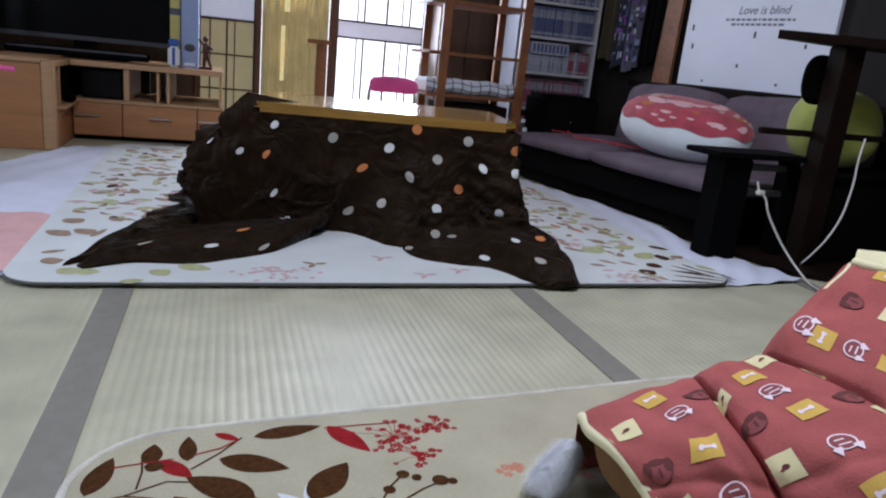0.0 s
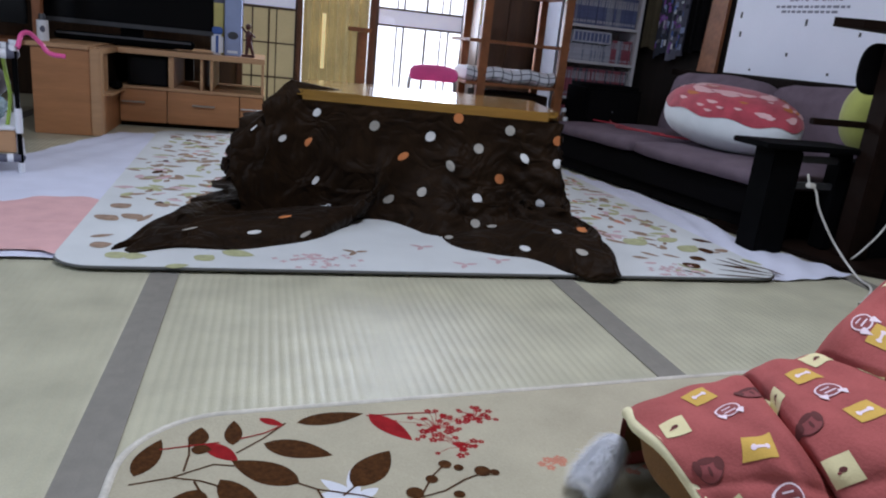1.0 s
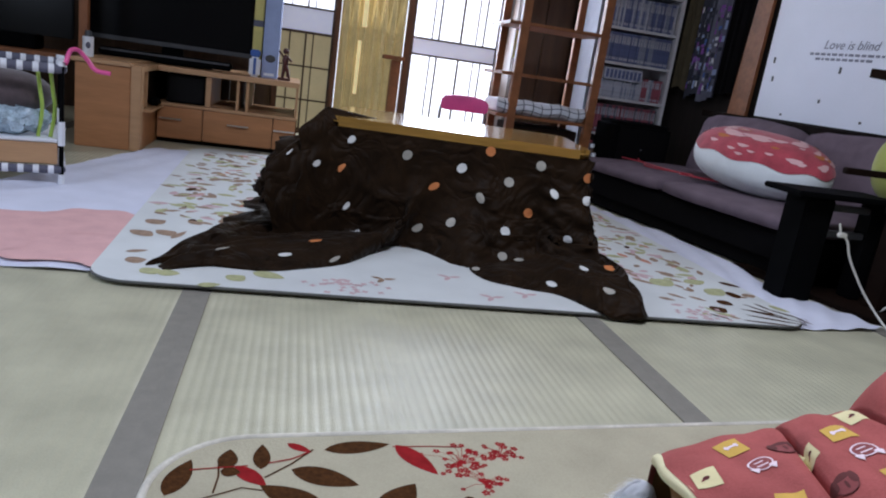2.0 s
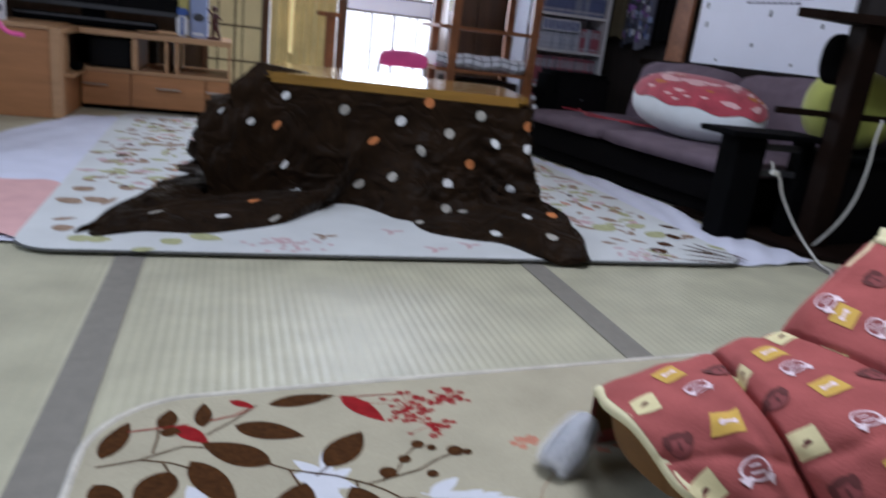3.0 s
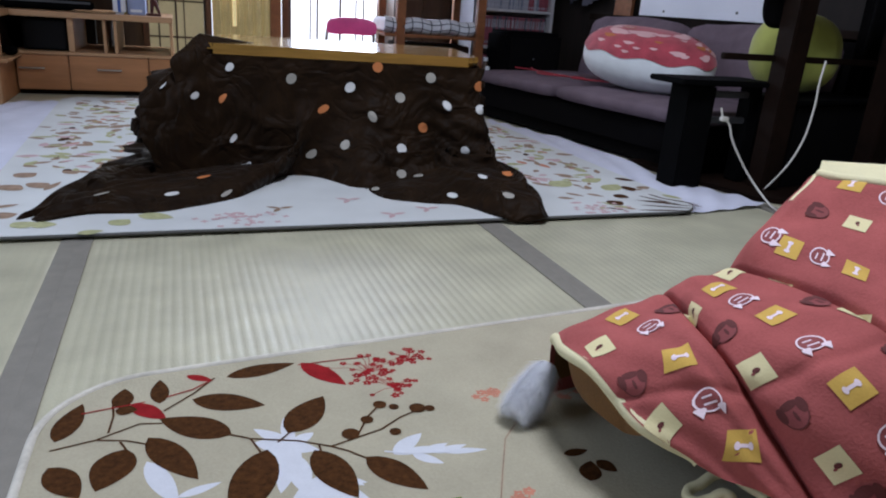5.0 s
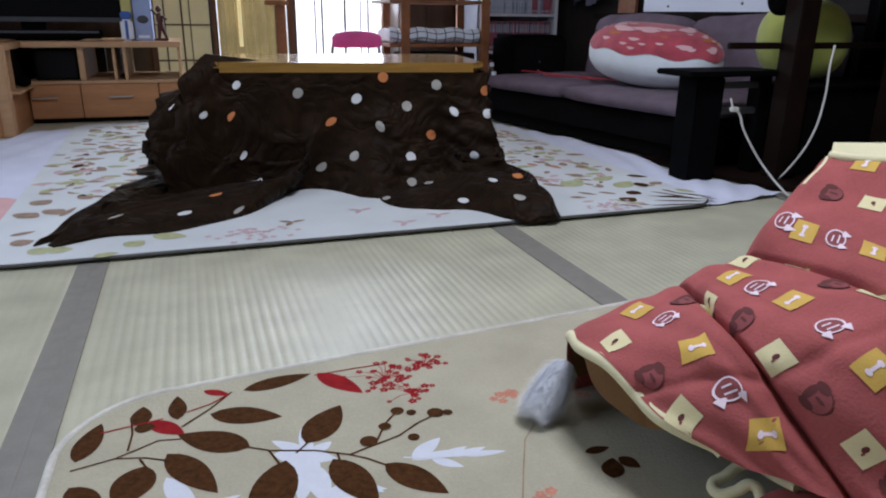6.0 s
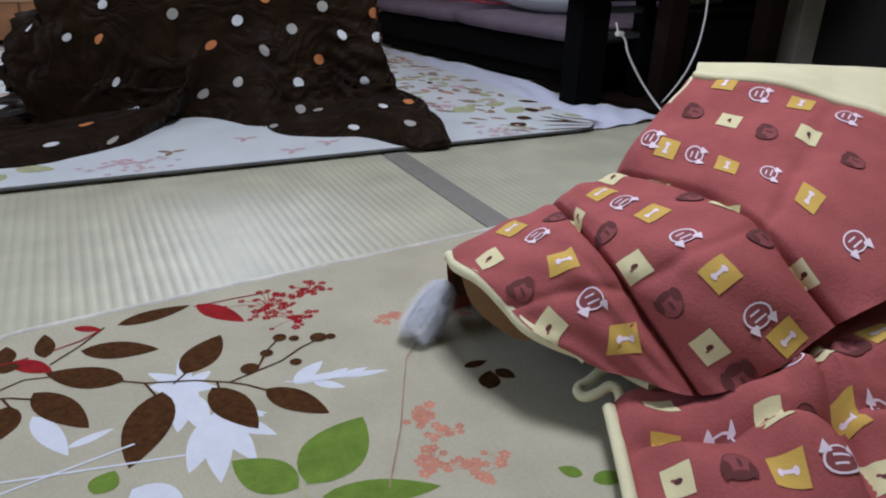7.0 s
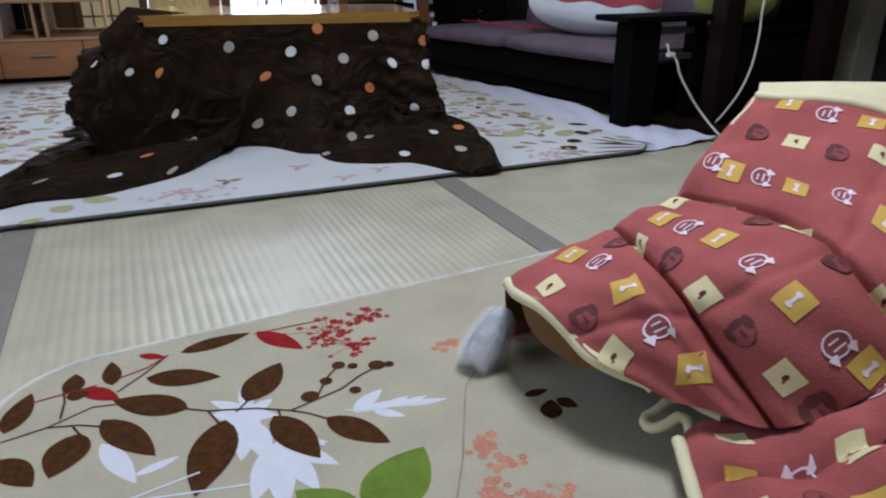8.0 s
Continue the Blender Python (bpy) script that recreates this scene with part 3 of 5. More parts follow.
for cx, cy in ((-0.19, 1.545), (-0.13, 1.53), (0.735, 1.50), (0.80, 1.505)):
    for k in range(16):
        x, y, a = rnd.gauss(cx, 0.03), min(cy + 0.06, max(1.475, rnd.gauss(cy, 0.025))), rnd.uniform(0, 6.28)
        for q in range(4):
            scatter["leaf_pale"].append(leaf_bm(x, y, x + 0.010 * math.cos(a + 1.57 * q), y + 0.010 * math.sin(a + 1.57 * q), 0.006, 0.0143 + 0.000001 * next(layer)))
for x, y in ((-0.06, 1.60), (0.12, 1.66), (0.30, 1.56), (0.05, 1.95), (0.2, 1.52)):
    for a in (0.3, 2.6, 4.2):
        scatter["leaf_tan" if x < 0.1 else "leaf_pale"].append(leaf_bm(x, y, x + 0.035 * math.cos(a), y + 0.035 * math.sin(a), 0.014, 0.0143 + 0.000001 * next(layer)))
for k, parts in scatter.items():
    tagged(part("leaf_print", join_bm(*parts), k, big, smooth=False), kind="stuff")

white = thing("bed_sheet", (0.9, 2.2, 0), "thin crumpled white cotton sheet under the rug", "sheet")


def sheet_right(u, v):
    y = 1.474 + 1.68 * u
    edge = 1.335 - 0.155 * (y - 1.41) - 0.03 * math.sin(9 * u)
    x = 0.6 + (edge - 0.6) * v
    y += 0.03 * max(0.0, v - 0.65) / 0.35 * (1 - u) ** 6
    return (x, y, 0.003 + 0.010 * v ** 3 * (0.5 + 0.5 * math.sin(11 * u + 7 * v + 2 * math.sin(5 * u))) + 0.008 * v ** 2 * math.sin(29 * u - 23 * v + 3 * math.sin(7 * u)) ** 2)


part("cloth", grid_bm(sheet_right, 110, 40), "sheet", white)
left = thing("play_sheet", (-0.9, 2.4, 0), "white cotton sheet with a pink printed flower", "sheet")


def sheet_left(u, v):
    y = 1.53 + 1.80 * v
    edge = -1.30 if y < 2.0 else -1.30 + (y - 2.0) * 0.30
    x = -0.5 + (edge + 0.5) * u
    return (x, y, 0.003 + 0.004 * math.sin(13 * u + 5 * v) ** 2 + 0.003 * math.sin(31 * v + 7 * u) ** 2)


part("cloth", grid_bm(sheet_left, 30, 40), "sheet", left)
petals = []
for i, (cx, cy, r, q) in enumerate(((-0.82, 1.72, 0.20, 0.8), (-0.98, 1.86, 0.17, 0.7), (-0.80, 1.93, 0.15, 0.9), (-1.08, 1.7, 0.2, 0.8), (-0.68, 1.62, 0.1, 0.8))):
    petals.append(mesh_bm([(cx + r * math.cos(6.2832 * k / 40) * (1 + 0.06 * math.sin(5 * k)), cy + q * r * math.sin(6.2832 * k / 40) * (1 + 0.06 * math.sin(5 * k)) if cy + q * r * math.sin(6.2832 * k / 40) > 1.535 else 1.535, 0.0115 + 0.0003 * i) for k in range(40)], [tuple(range(40))]))
part("flower_print", join_bm(*petals), "pink_sheet", left, "dusty pink flower print", smooth=False)

near = thing("leaf_rug", (-0.1, 0.5, 0), "short-pile beige rug with brown leaves and red flowers", "rug")
NEAR = rounded_outline(-0.445, 1.3, -0.9, 0.842, 0.12, 0.0)
NEAR = [(x, y + (0.10 * (x + 0.45) if y > 0 else 0)) for x, y in NEAR]
part("carpet_body", slab_bm(NEAR, 0.0015, 0.009), "rug_near", near)
tube("hem", [(x, y, 0.006) for x, y in NEAR] + [(*NEAR[0], 0.006)], 0.006, "rug_hem", near, "pale stitched hem")
LEAVES = {
    "leaf_brown": [(-0.420, 0.716, -0.400, 0.794, 0.030), (-0.356, 0.773, -0.354, 0.820, 0.026), (-0.312, 0.774, -0.313, 0.834, 0.023), (-0.274, 0.775, -0.188, 0.741, 0.040), (-0.232, 0.686, -0.312, 0.739, 0.043),
                   (-0.230, 0.823, -0.136, 0.842, 0.031), (-0.169, 0.673, -0.114, 0.746, 0.044), (-0.323, 0.702, -0.271, 0.611, 0.037), (-0.196, 0.647, -0.240, 0.530, 0.049), (-0.145, 0.633, -0.115, 0.539, 0.041),
                   (-0.091, 0.606, -0.040, 0.534, 0.037), (-0.345, 0.685, -0.370, 0.616, 0.045), (-0.420, 0.669, -0.384, 0.609, 0.033), (0.135, 0.554, 0.168, 0.555, 0.014), (0.14, 0.502, 0.16, 0.535, 0.026), (0.167, 0.534, 0.18, 0.509, 0.02)],
    "leaf_red": [(-0.128, 0.841, -0.079, 0.767, 0.032), (-0.28, 0.838, -0.247, 0.816, 0.015), (-0.345, 0.78, -0.304, 0.737, 0.025)],
    "leaf_green": [(-0.093, 0.439, -0.01, 0.514, 0.066), (-0.102, 0.438, -0.15, 0.501, 0.046), (-0.086, 0.418, 0.02, 0.385, 0.034), (-0.271, 0.507, -0.252, 0.533, 0.028), (0.151, 0.341, 0.135, 0.36, 0.016), (0.155, 0.33, 0.19, 0.325, 0.02)],
    "leaf_white": [(-0.143, 0.598, -0.104, 0.558, 0.018), (-0.15, 0.585, -0.19, 0.50, 0.03), (-0.15, 0.585, -0.165, 0.475, 0.03), (-0.15, 0.585, -0.128, 0.49, 0.026), (-0.15, 0.58, -0.10, 0.522, 0.024), (-0.15, 0.585, -0.10, 0.562, 0.016), (-0.24, 0.50, -0.20, 0.45, 0.04)],
}
for kind, rows in LEAVES.items():
    for i, row in enumerate(rows):
        part("printed_leaf", leaf_bm(*row, 0.00915 + 0.00018 * (kind != "leaf_white") + 0.00001 * i), kind, near, smooth=False)
SPRAY = [(-0.168, 0.651, -0.207, 0.692, 0.018), (-0.168, 0.651, -0.17, 0.707, 0.016), (-0.165, 0.653, -0.14, 0.668, 0.016), (-0.208, 0.664, -0.139, 0.632, 0.03), (-0.184, 0.651, -0.168, 0.605, 0.034),
         (-0.168, 0.631, -0.166, 0.557, 0.026), (-0.174, 0.627, -0.191, 0.567, 0.02), (-0.059, 0.605, -0.015, 0.636, 0.02), (-0.06, 0.604, 0.0, 0.605, 0.013), (-0.038, 0.598, -0.008, 0.573, 0.014),
         (-0.027, 0.598, 0.009, 0.609, 0.013), (-0.014, 0.595, 0.03, 0.601, 0.012), (-0.004, 0.594, 0.05, 0.586, 0.011), (-0.323, 0.656, -0.291, 0.574, 0.024), (-0.292, 0.587, -0.248, 0.601, 0.012)]
for i, row in enumerate(SPRAY):
    part("printed_petal", leaf_bm(*row, 0.00909 + 0.000004 * i), "leaf_white", near, smooth=False)
part("printed_leaf", leaf_bm(-0.362, 0.769, -0.337, 0.765, 0.022, 0.00955), "leaf_brown", near, smooth=False)
STALKS = [("leaf_brown", [(-0.423, 0.7), (-0.378, 0.71), (-0.333, 0.733), (-0.308, 0.728)]), ("leaf_brown", [(-0.378, 0.71), (-0.346, 0.701), (-0.319, 0.686)]),
          ("leaf_brown", [(-0.366, 0.721), (-0.363, 0.756), (-0.366, 0.79)]), ("leaf_brown", [(-0.352, 0.7), (-0.343, 0.678)]), ("leaf_brown", [(-0.212, 0.672), (-0.202, 0.637)]),
          ("leaf_brown", [(-0.138, 0.643), (-0.138, 0.629)]), ("leaf_brown", [(-0.125, 0.635), (-0.108, 0.622), (-0.086, 0.598)]), ("leaf_brown", [(-0.183, 0.657), (-0.167, 0.674)]),
          ("leaf_brown", [(-0.24, 0.69), (-0.212, 0.672), (-0.16, 0.655), (-0.125, 0.635)]), ("leaf_brown", [(-0.125, 0.635), (-0.06, 0.655), (-0.03, 0.675), (0.0, 0.688)]), ("leaf_brown", [(-0.09, 0.65), (-0.07, 0.685), (-0.05, 0.707)]),
          ("leaf_red", [(-0.399, 0.77), (-0.363, 0.776), (-0.329, 0.781)]), ("leaf_brown", [(-0.307, 0.755), (-0.273, 0.788), (-0.245, 0.823)]), ("leaf_red", [(-0.303, 0.788), (-0.273, 0.799), (-0.249, 0.818)]),
          ("leaf_red", [(-0.133, 0.835), (-0.078, 0.838), (-0.03, 0.838)]), ("leaf_white", [(-0.068, 0.611), (-0.037, 0.599), (0.009, 0.592)]),
          ("leaf_tan", [(0.118, 0.639), (0.08, 0.6), (0.052, 0.545), (0.02, 0.48), (-0.026, 0.402)]), ("leaf_white", [(-0.348, 0.542), (-0.232, 0.566)]), ("leaf_white", [(-0.349, 0.559), (-0.189, 0.528)]), ("leaf_olive", [(-0.098, 0.44), (-0.10, 0.38)])]
for i, (kind, pts) in enumerate(STALKS):
    part("printed_stalk", ribbon_bm(pts, 0.0026 if kind != "leaf_tan" else 0.0016, (0.00932 if kind == "leaf_white" else 0.0096) + 0.00001 * i), kind, near, smooth=False)
for i, (x, y, r) in enumerate(((-0.048, 0.709, 0.012), (-0.032, 0.7, 0.009), (-0.003, 0.690, 0.015), (-0.045, 0.646, 0.010), (-0.072, 0.679, 0.011), (-0.098, 0.654, 0.015), (0.012, 0.686, 0.009))):
    part("printed_bud", disc_bm(x, y, 0.00985 + 0.00003 * i, 0.74 * r), "leaf_brown", near, smooth=False)
blossom, coral = [], []
for cx, cy, spread, n, where in ((-0.042, 0.808, 0.035, 26, blossom), (0.02, 0.825, 0.03, 22, blossom), (-0.019, 0.757, 0.028, 22, blossom), (0.097, 0.704, 0.018, 14, coral), (0.055, 0.492, 0.02, 16, coral), (0.06, 0.453, 0.018, 14, coral),
                                 (0.025, 0.421, 0.022, 16, coral), (0.06, 0.396, 0.025, 18, coral), (0.09, 0.39, 0.018, 12, coral), (0.2, 0.68, 0.02, 8, coral)):
    for _ in range(n):
        x, y = rnd.gauss(cx, spread * 0.6), min(0.85, rnd.gauss(cy, spread * 0.5))
        a, s = rnd.uniform(0, 6.28), rnd.uniform(0.004, 0.0075) if where is blossom else rnd.uniform(0.0045, 0.008)
        if where is coral and rnd.random() < 0.25:
            continue
        for q in range(5):
            d = (math.cos(a + 1.2566 * q), math.sin(a + 1.2566 * q))
            where.append(leaf_bm(x + 0.15 * s * d[0], y + 0.15 * s * d[1], x + s * d[0], y + s * d[1], s * 0.7, 0.0091 + 0.0000001 * next(layer)))
        where.append(ribbon_bm([(x, y), ((x + cx) / 2 + 0.003, (y + cy) / 2), (cx, cy - 0.4 * spread)], 0.0011, 0.00906 + 0.00000005 * next(layer)))
tagged(part("blossom_print", join_bm(*blossom), "leaf_red", near, "small red blossoms", smooth=False), kind="stuff")
tagged(part("blossom_print", join_bm(*coral), "leaf_coral", near, "small coral blossoms", smooth=False), kind="stuff")

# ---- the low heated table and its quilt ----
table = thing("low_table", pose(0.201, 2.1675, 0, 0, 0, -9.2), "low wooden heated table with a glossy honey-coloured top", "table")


def rounded_top(half, deep, r, z0, z1, bevel):
    out = rounded_outline(-half, half, -deep, deep, r)
    bm = slab_bm(out, z0, z1)
    edges = [e for e in bm.edges if abs(e.verts[0].co.z - e.verts[1].co.z) < 1e-6]
    bmesh.ops.bevel(bm, geom=edges, offset=bevel, segments=5, affect="EDGES")
    return bm


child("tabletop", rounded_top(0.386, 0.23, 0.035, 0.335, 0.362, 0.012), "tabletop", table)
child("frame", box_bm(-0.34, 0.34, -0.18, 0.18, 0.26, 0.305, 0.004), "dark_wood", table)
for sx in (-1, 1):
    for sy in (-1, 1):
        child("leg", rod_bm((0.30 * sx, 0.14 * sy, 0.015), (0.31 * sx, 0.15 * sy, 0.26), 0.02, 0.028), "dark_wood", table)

quilt = thing("table_quilt", (0.23, 2.31, 0), "dark brown dotted quilt draped over the low table", "quilt")
bm = grid_bm(lambda a, b: tuple(quilt_point(4 * a, b)), 480, 66, closed=True)
bm.verts.ensure_lookup_table()
inner = [bm.verts[i * 67] for i in range(480)]
c = bm.verts.new((0.207, 2.1675, 0.323))
for i in range(480):
    bm.faces.new((inner[i], c, inner[(i + 1) % 480]))
cloth = part("cloth", bm, "quilt", quilt)
sol = cloth.modifiers.new("thickness", "SOLIDIFY")
sol.thickness, sol.offset = 0.012, -1


def quilt_dot(u, v, r, kind):
    """A round printed dot that follows the cloth."""
    p = quilt_point(u, v)
    du = quilt_point(u + 0.01, v) - quilt_point(u - 0.01, v)
    dv = quilt_point(u, min(1, v + 0.01)) - quilt_point(u, v - 0.01)
    lu, lv = np.linalg.norm(du) / 0.02, np.linalg.norm(dv) / 0.02
    n = np.cross(du, dv)
    n /= np.linalg.norm(n)
    if n[1] > 0 and n[2] < 0.3:
        n = -n
    if n[2] < -0.2:
        n = -n
    verts = [tuple(p + n * 0.0022)]
    for ring_r in (0.5, 1.0):
        for k in range(14):
            a = 6.2832 * k / 14
            verts.append(tuple(quilt_point(u + r * ring_r * math.cos(a) / lu, min(0.999, v + r * ring_r * math.sin(a) / lv)) + n * 0.0022))
    faces = [(0, 1 + k, 1 + (k + 1) % 14) for k in range(14)] + [(1 + k, 15 + k, 15 + (k + 1) % 14, 1 + (k + 1) % 14) for k in range(14)]
    part("dot", mesh_bm(verts, faces), kind, quilt)


DOTS = {
    "dot_grey": [(0.3, 0.12), (0.175, 0.295), (0.075, 0.87), (0.287, 0.945), (0.475, 0.808), (0.812, 0.082), (0.7, 0.245), (0.612, 0.445), (0.562, 0.708), (0.712, 0.808), (0.762, 0.82), (0.65, 0.933), (0.937, 0.92)],
    "dot_white": [(0.087, 0.045), (0.112, 0.345), (0.162, 0.545), (0.187, 0.908), (0.387, 0.795), (0.515, 0.226), (0.875, 0.232), (0.987, 0.22), (0.712, 0.595), (0.937, 0.433), (0.912, 0.808), (0.812, 0.958), (0.012, 0.15), (-0.063, 0.208), (-0.075, 0.27), (-0.11, 0.56), (-0.1, 0.51)],
    "dot_orange": [(0.075, 0.158), (0.44, 0.425), (0.187, 0.783), (0.612, 0.032), (0.787, 0.433), (0.987, 0.758), (0.987, 0.095)],
}
for kind, rows in DOTS.items():
    for u, v in rows:
        quilt_dot(u, v, 0.0145 if u > 0.15 or v > 0.8 else 0.0115 if u > -0.09 else 0.008, kind)

# ---- the padded mat ----
pad = thing("padded_mat", (0.3, 0.45, 0), "red padded pet mat with printed squares, folded into a tunnel", "pet mat")
shell = part("cover", grid_bm(lambda a, b: tuple(arch_point(6 * a, -1 + 4 * b)), 300, 120), "mat_red", pad)
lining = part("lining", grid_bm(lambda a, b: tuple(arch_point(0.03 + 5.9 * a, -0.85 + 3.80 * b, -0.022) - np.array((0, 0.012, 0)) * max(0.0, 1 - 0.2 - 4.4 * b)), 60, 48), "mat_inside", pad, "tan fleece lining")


def lip_point(a, k):
    """The lining's edge, which sags below the piping at the open end."""
    w = 2.1 * a
    p = arch_point(0.0, w, -0.012)
    drop = 0.046 * max(0.0, math.sin(math.pi * a ** 0.8)) ** 0.8
    return (p[0] + 0.003 + 0.004 * k, p[1] + 0.002 - 0.004 * k, max(0.012, p[2] - 0.004 - drop * k))


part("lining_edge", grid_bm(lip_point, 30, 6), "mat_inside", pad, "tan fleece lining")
tube("piping", [tuple(arch_point(0.0, -0.3 + 3.3 * k / 24, -0.009)) for k in range(25)], 0.0085, "mat_hem", pad, "cream piping")
tube("side_piping", [tuple(arch_point(5.3 + 0.7 * k / 6, -0.06, -0.006)) for k in range(7)], 0.006, "mat_hem", pad, "cream piping")


def mat_back(u, v):
    p = arch_point(6.0, 3.0 * u - 0.05, 0.0)
    far = np.array((0.555 + 0.40 * u, 0.668 - 0.03 * u - 0.12 * u * u, 0.329))
    q = p + (far - p) * v
    return (q[0], q[1], q[2] + 0.010 * math.sin(math.pi * v) - 0.05 * max(0.0, v - 0.9) / 0.1 * 0.3)


part("underside", grid_bm(mat_back, 24, 10), "mat_hem", pad, "pale yellow underside")
tube("fold_piping", [tuple(arch_point(6.0, 3.0 * k / 14 - 0.05, 0.0)) for k in range(15)], 0.006, "mat_hem", pad, "cream piping")


part("lower_cover", grid_bm(lambda a, b: tuple(lower_point(a, b)), 60, 40), "mat_red", pad)
tube("lower_piping", [tuple(lower_point(0.0, k / 8, 0.003)) for k in range(9)], 0.007, "mat_hem", pad, "cream piping")
tube("piping_loop", [(0.2, 0.365, 0.040), (0.222, 0.38, 0.054), (0.219, 0.389, 0.062), (0.205, 0.395, 0.054), (0.194, 0.404, 0.047), (0.198, 0.418, 0.047), (0.215, 0.42, 0.052), (0.235, 0.419, 0.062), (0.238, 0.40, 0.07), (0.238, 0.386, 0.072), (0.243, 0.361, 0.074)], 0.0056, "mat_hem", pad, "curled cream piping")


def print_axes(fn, s, w, turn):
    """Steps in s and w for one metre along two upright axes on the mat, turned by so many degrees."""
    e = 0.02
    du, dv = (fn(s + e, w) - fn(s - e, w)) / (2 * e), (fn(s, w + e) - fn(s, w - e)) / (2 * e)
    a, b = np.linalg.norm(du), np.linalg.norm(dv)
    if turn is None:
        return np.array((1 / a, 0.0)), np.array((0.0, 1 / b))
    cosine = float(np.dot(du, dv) / (a * b))
    sine = max(0.45, math.sqrt(max(0.0, 1 - cosine * cosine)))
    x, y = np.array((1 / a, 0.0)), np.array((-cosine / (sine * a), 1 / (sine * b)))
    c, d = math.cos(radians(turn)), math.sin(radians(turn))
    return x * c + y * d, y * c - x * d


def patch(fn, s, w, axes, cx, cy, hx, hy, kind, name="print_patch", corners=0, off=0.0, hole=0.0):
    """A printed shape of half width hx and half height hy that follows the mat; corners 4 is a square, 3 a pointed ear, 0 round."""
    n = 16
    pts = []
    for k in range(n):
        a = 6.2832 * k / n
        r = 1.0
        if corners == 4:
            r = 1 / max(abs(math.cos(a)), abs(math.sin(a)))
        elif corners == 3:
            r = 0.55 / math.cos((a + math.pi / 6) % (2 * math.pi / 3) - math.pi / 3)
        pts.append((math.cos(a) * r, math.sin(a) * r))
    verts, faces = [], []
    for g in (max(hole, 0.02), 0.67 * hole + 0.33, 0.33 * hole + 0.67, 1.0):
        for x, y in pts:
            q = np.array((s, w)) + axes[0] * (cx + hx * g * x) + axes[1] * (cy + hy * g * y)
            verts.append(tuple(fn(q[0], q[1], 0.0011 + 0.45 * off)))
    for i in range(3):
        faces += [(i * n + k, i * n + (k + 1) % n, (i + 1) * n + (k + 1) % n, (i + 1) * n + k) for k in range(n)]
    if not hole:
        faces.append(tuple(range(n)))
    part(name, mesh_bm(verts, faces), kind, pad)


ARCH_PRINTS = {
    "square_yellow": [(1.08, 1.08), (3.08, 0.8), (3.12, 1.96), (1.28, 2.28), (4.68, 1.84), (4.56, 0.84), (4.52, 0.32), (5.84, 0.44), (5.72, 1.24), (2.88, 0.28), (1, 0.12), (3.36, 2.76)],
    "square_cream": [(0.36, 0.6), (2.28, 1.36), (0.28, 2.08), (2.52, 2.48), (2.08, 0.44), (3.96, 0.4), (3.92, 1), (5.28, 0.68), (5.36, 1.48), (4.04, 2.36), (3.6, 0)],
    "round_white": [(1.16, 0.48), (1.08, 1.72), (2.96, 0.52), (3.08, 1.28), (3.2, 2.44), (4.56, 0.56), (4.72, 1.28), (4.6, 0.08), (5.72, 0.8), (5.68, 1.72), (4.64, 2.4)],
    "round_brown": [(0.36, 1.36), (2.24, 0.84), (2.44, 1.96), (3.84, 1.76), (1.76, 0.28), (3.76, 0.76), (5.24, 1.08), (5.28, 0.32), (2.6, 2.92), (5.28, 2)],
}


def print_at(fn, s, w, kind):
    """One printed motif: a square with a small mark, or a round badge with two lobes."""
    turn = None
    if fn is arch_point:
        turn = None if s > 4.0 else -8.0 - 37.0 * min(1.0, max(0.0, 1.6 - s)) * min(1.0, max(0.0, (w - 1.2) / 0.8))
    ax = print_axes(fn, s, w, turn)
    put = lambda *a, **k: patch(fn, s, w, ax, *a, **k)
    if kind == "square_yellow":
        put(0, 0, 0.0146, 0.0146, "print_yellow", "printed_square", 4)
        put(0, 0, 0.0060, 0.0018, "print_white", "printed_mark", 4, 0.0013)
        for q in (-1, 1):
            put(q * 0.0062, 0, 0.0024, 0.0038, "print_white", "printed_mark", 0, 0.0014)
    elif kind == "square_cream":
        put(0, 0, 0.0142, 0.0142, "print_cream", "printed_square", 4)
        put(0.001, 0, 0.0040, 0.0026, "print_brown", "printed_mark", 0, 0.0013)
        put(-0.0035, 0.0022, 0.0022, 0.0013, "print_dusk", "printed_mark", 0, 0.0013)
    elif kind == "round_white":
        put(0, 0, 0.0125, 0.0108, "print_dusk", "printed_badge", 0, 0.0008)
        put(0, 0, 0.0142, 0.0122, "print_white", "printed_ring", 0, 0.0011, 0.86)
        for q in (-1, 1):
            put(q * 0.0105, 0.0098, 0.0062, 0.0068, "print_white", "printed_lobe", 3, 0.0014)
        put(0.0005, 0.0035, 0.0068, 0.0010, "print_white", "printed_mark", 4, 0.0014)
        put(-0.001, -0.0035, 0.0052, 0.0009, "print_white", "printed_mark", 4, 0.0014)
    else:
        put(0, 0, 0.0128, 0.0128, "print_dusk", "printed_badge", 0, 0.0008)
        put(0, 0, 0.0136, 0.0136, "print_brown", "printed_ring", 0, 0.0011, 0.91)
        for q in (-1, 1):
            put(q * 0.0110, -0.0045, 0.0046, 0.0082, "print_brown", "printed_lobe", 0, 0.0014)
        put(0, -0.0098, 0.0095, 0.0042, "print_brown", "printed_lobe", 0, 0.0013)
        put(0.001, 0.002, 0.0018, 0.0055, "print_brown", "printed_mark", 0, 0.0014)


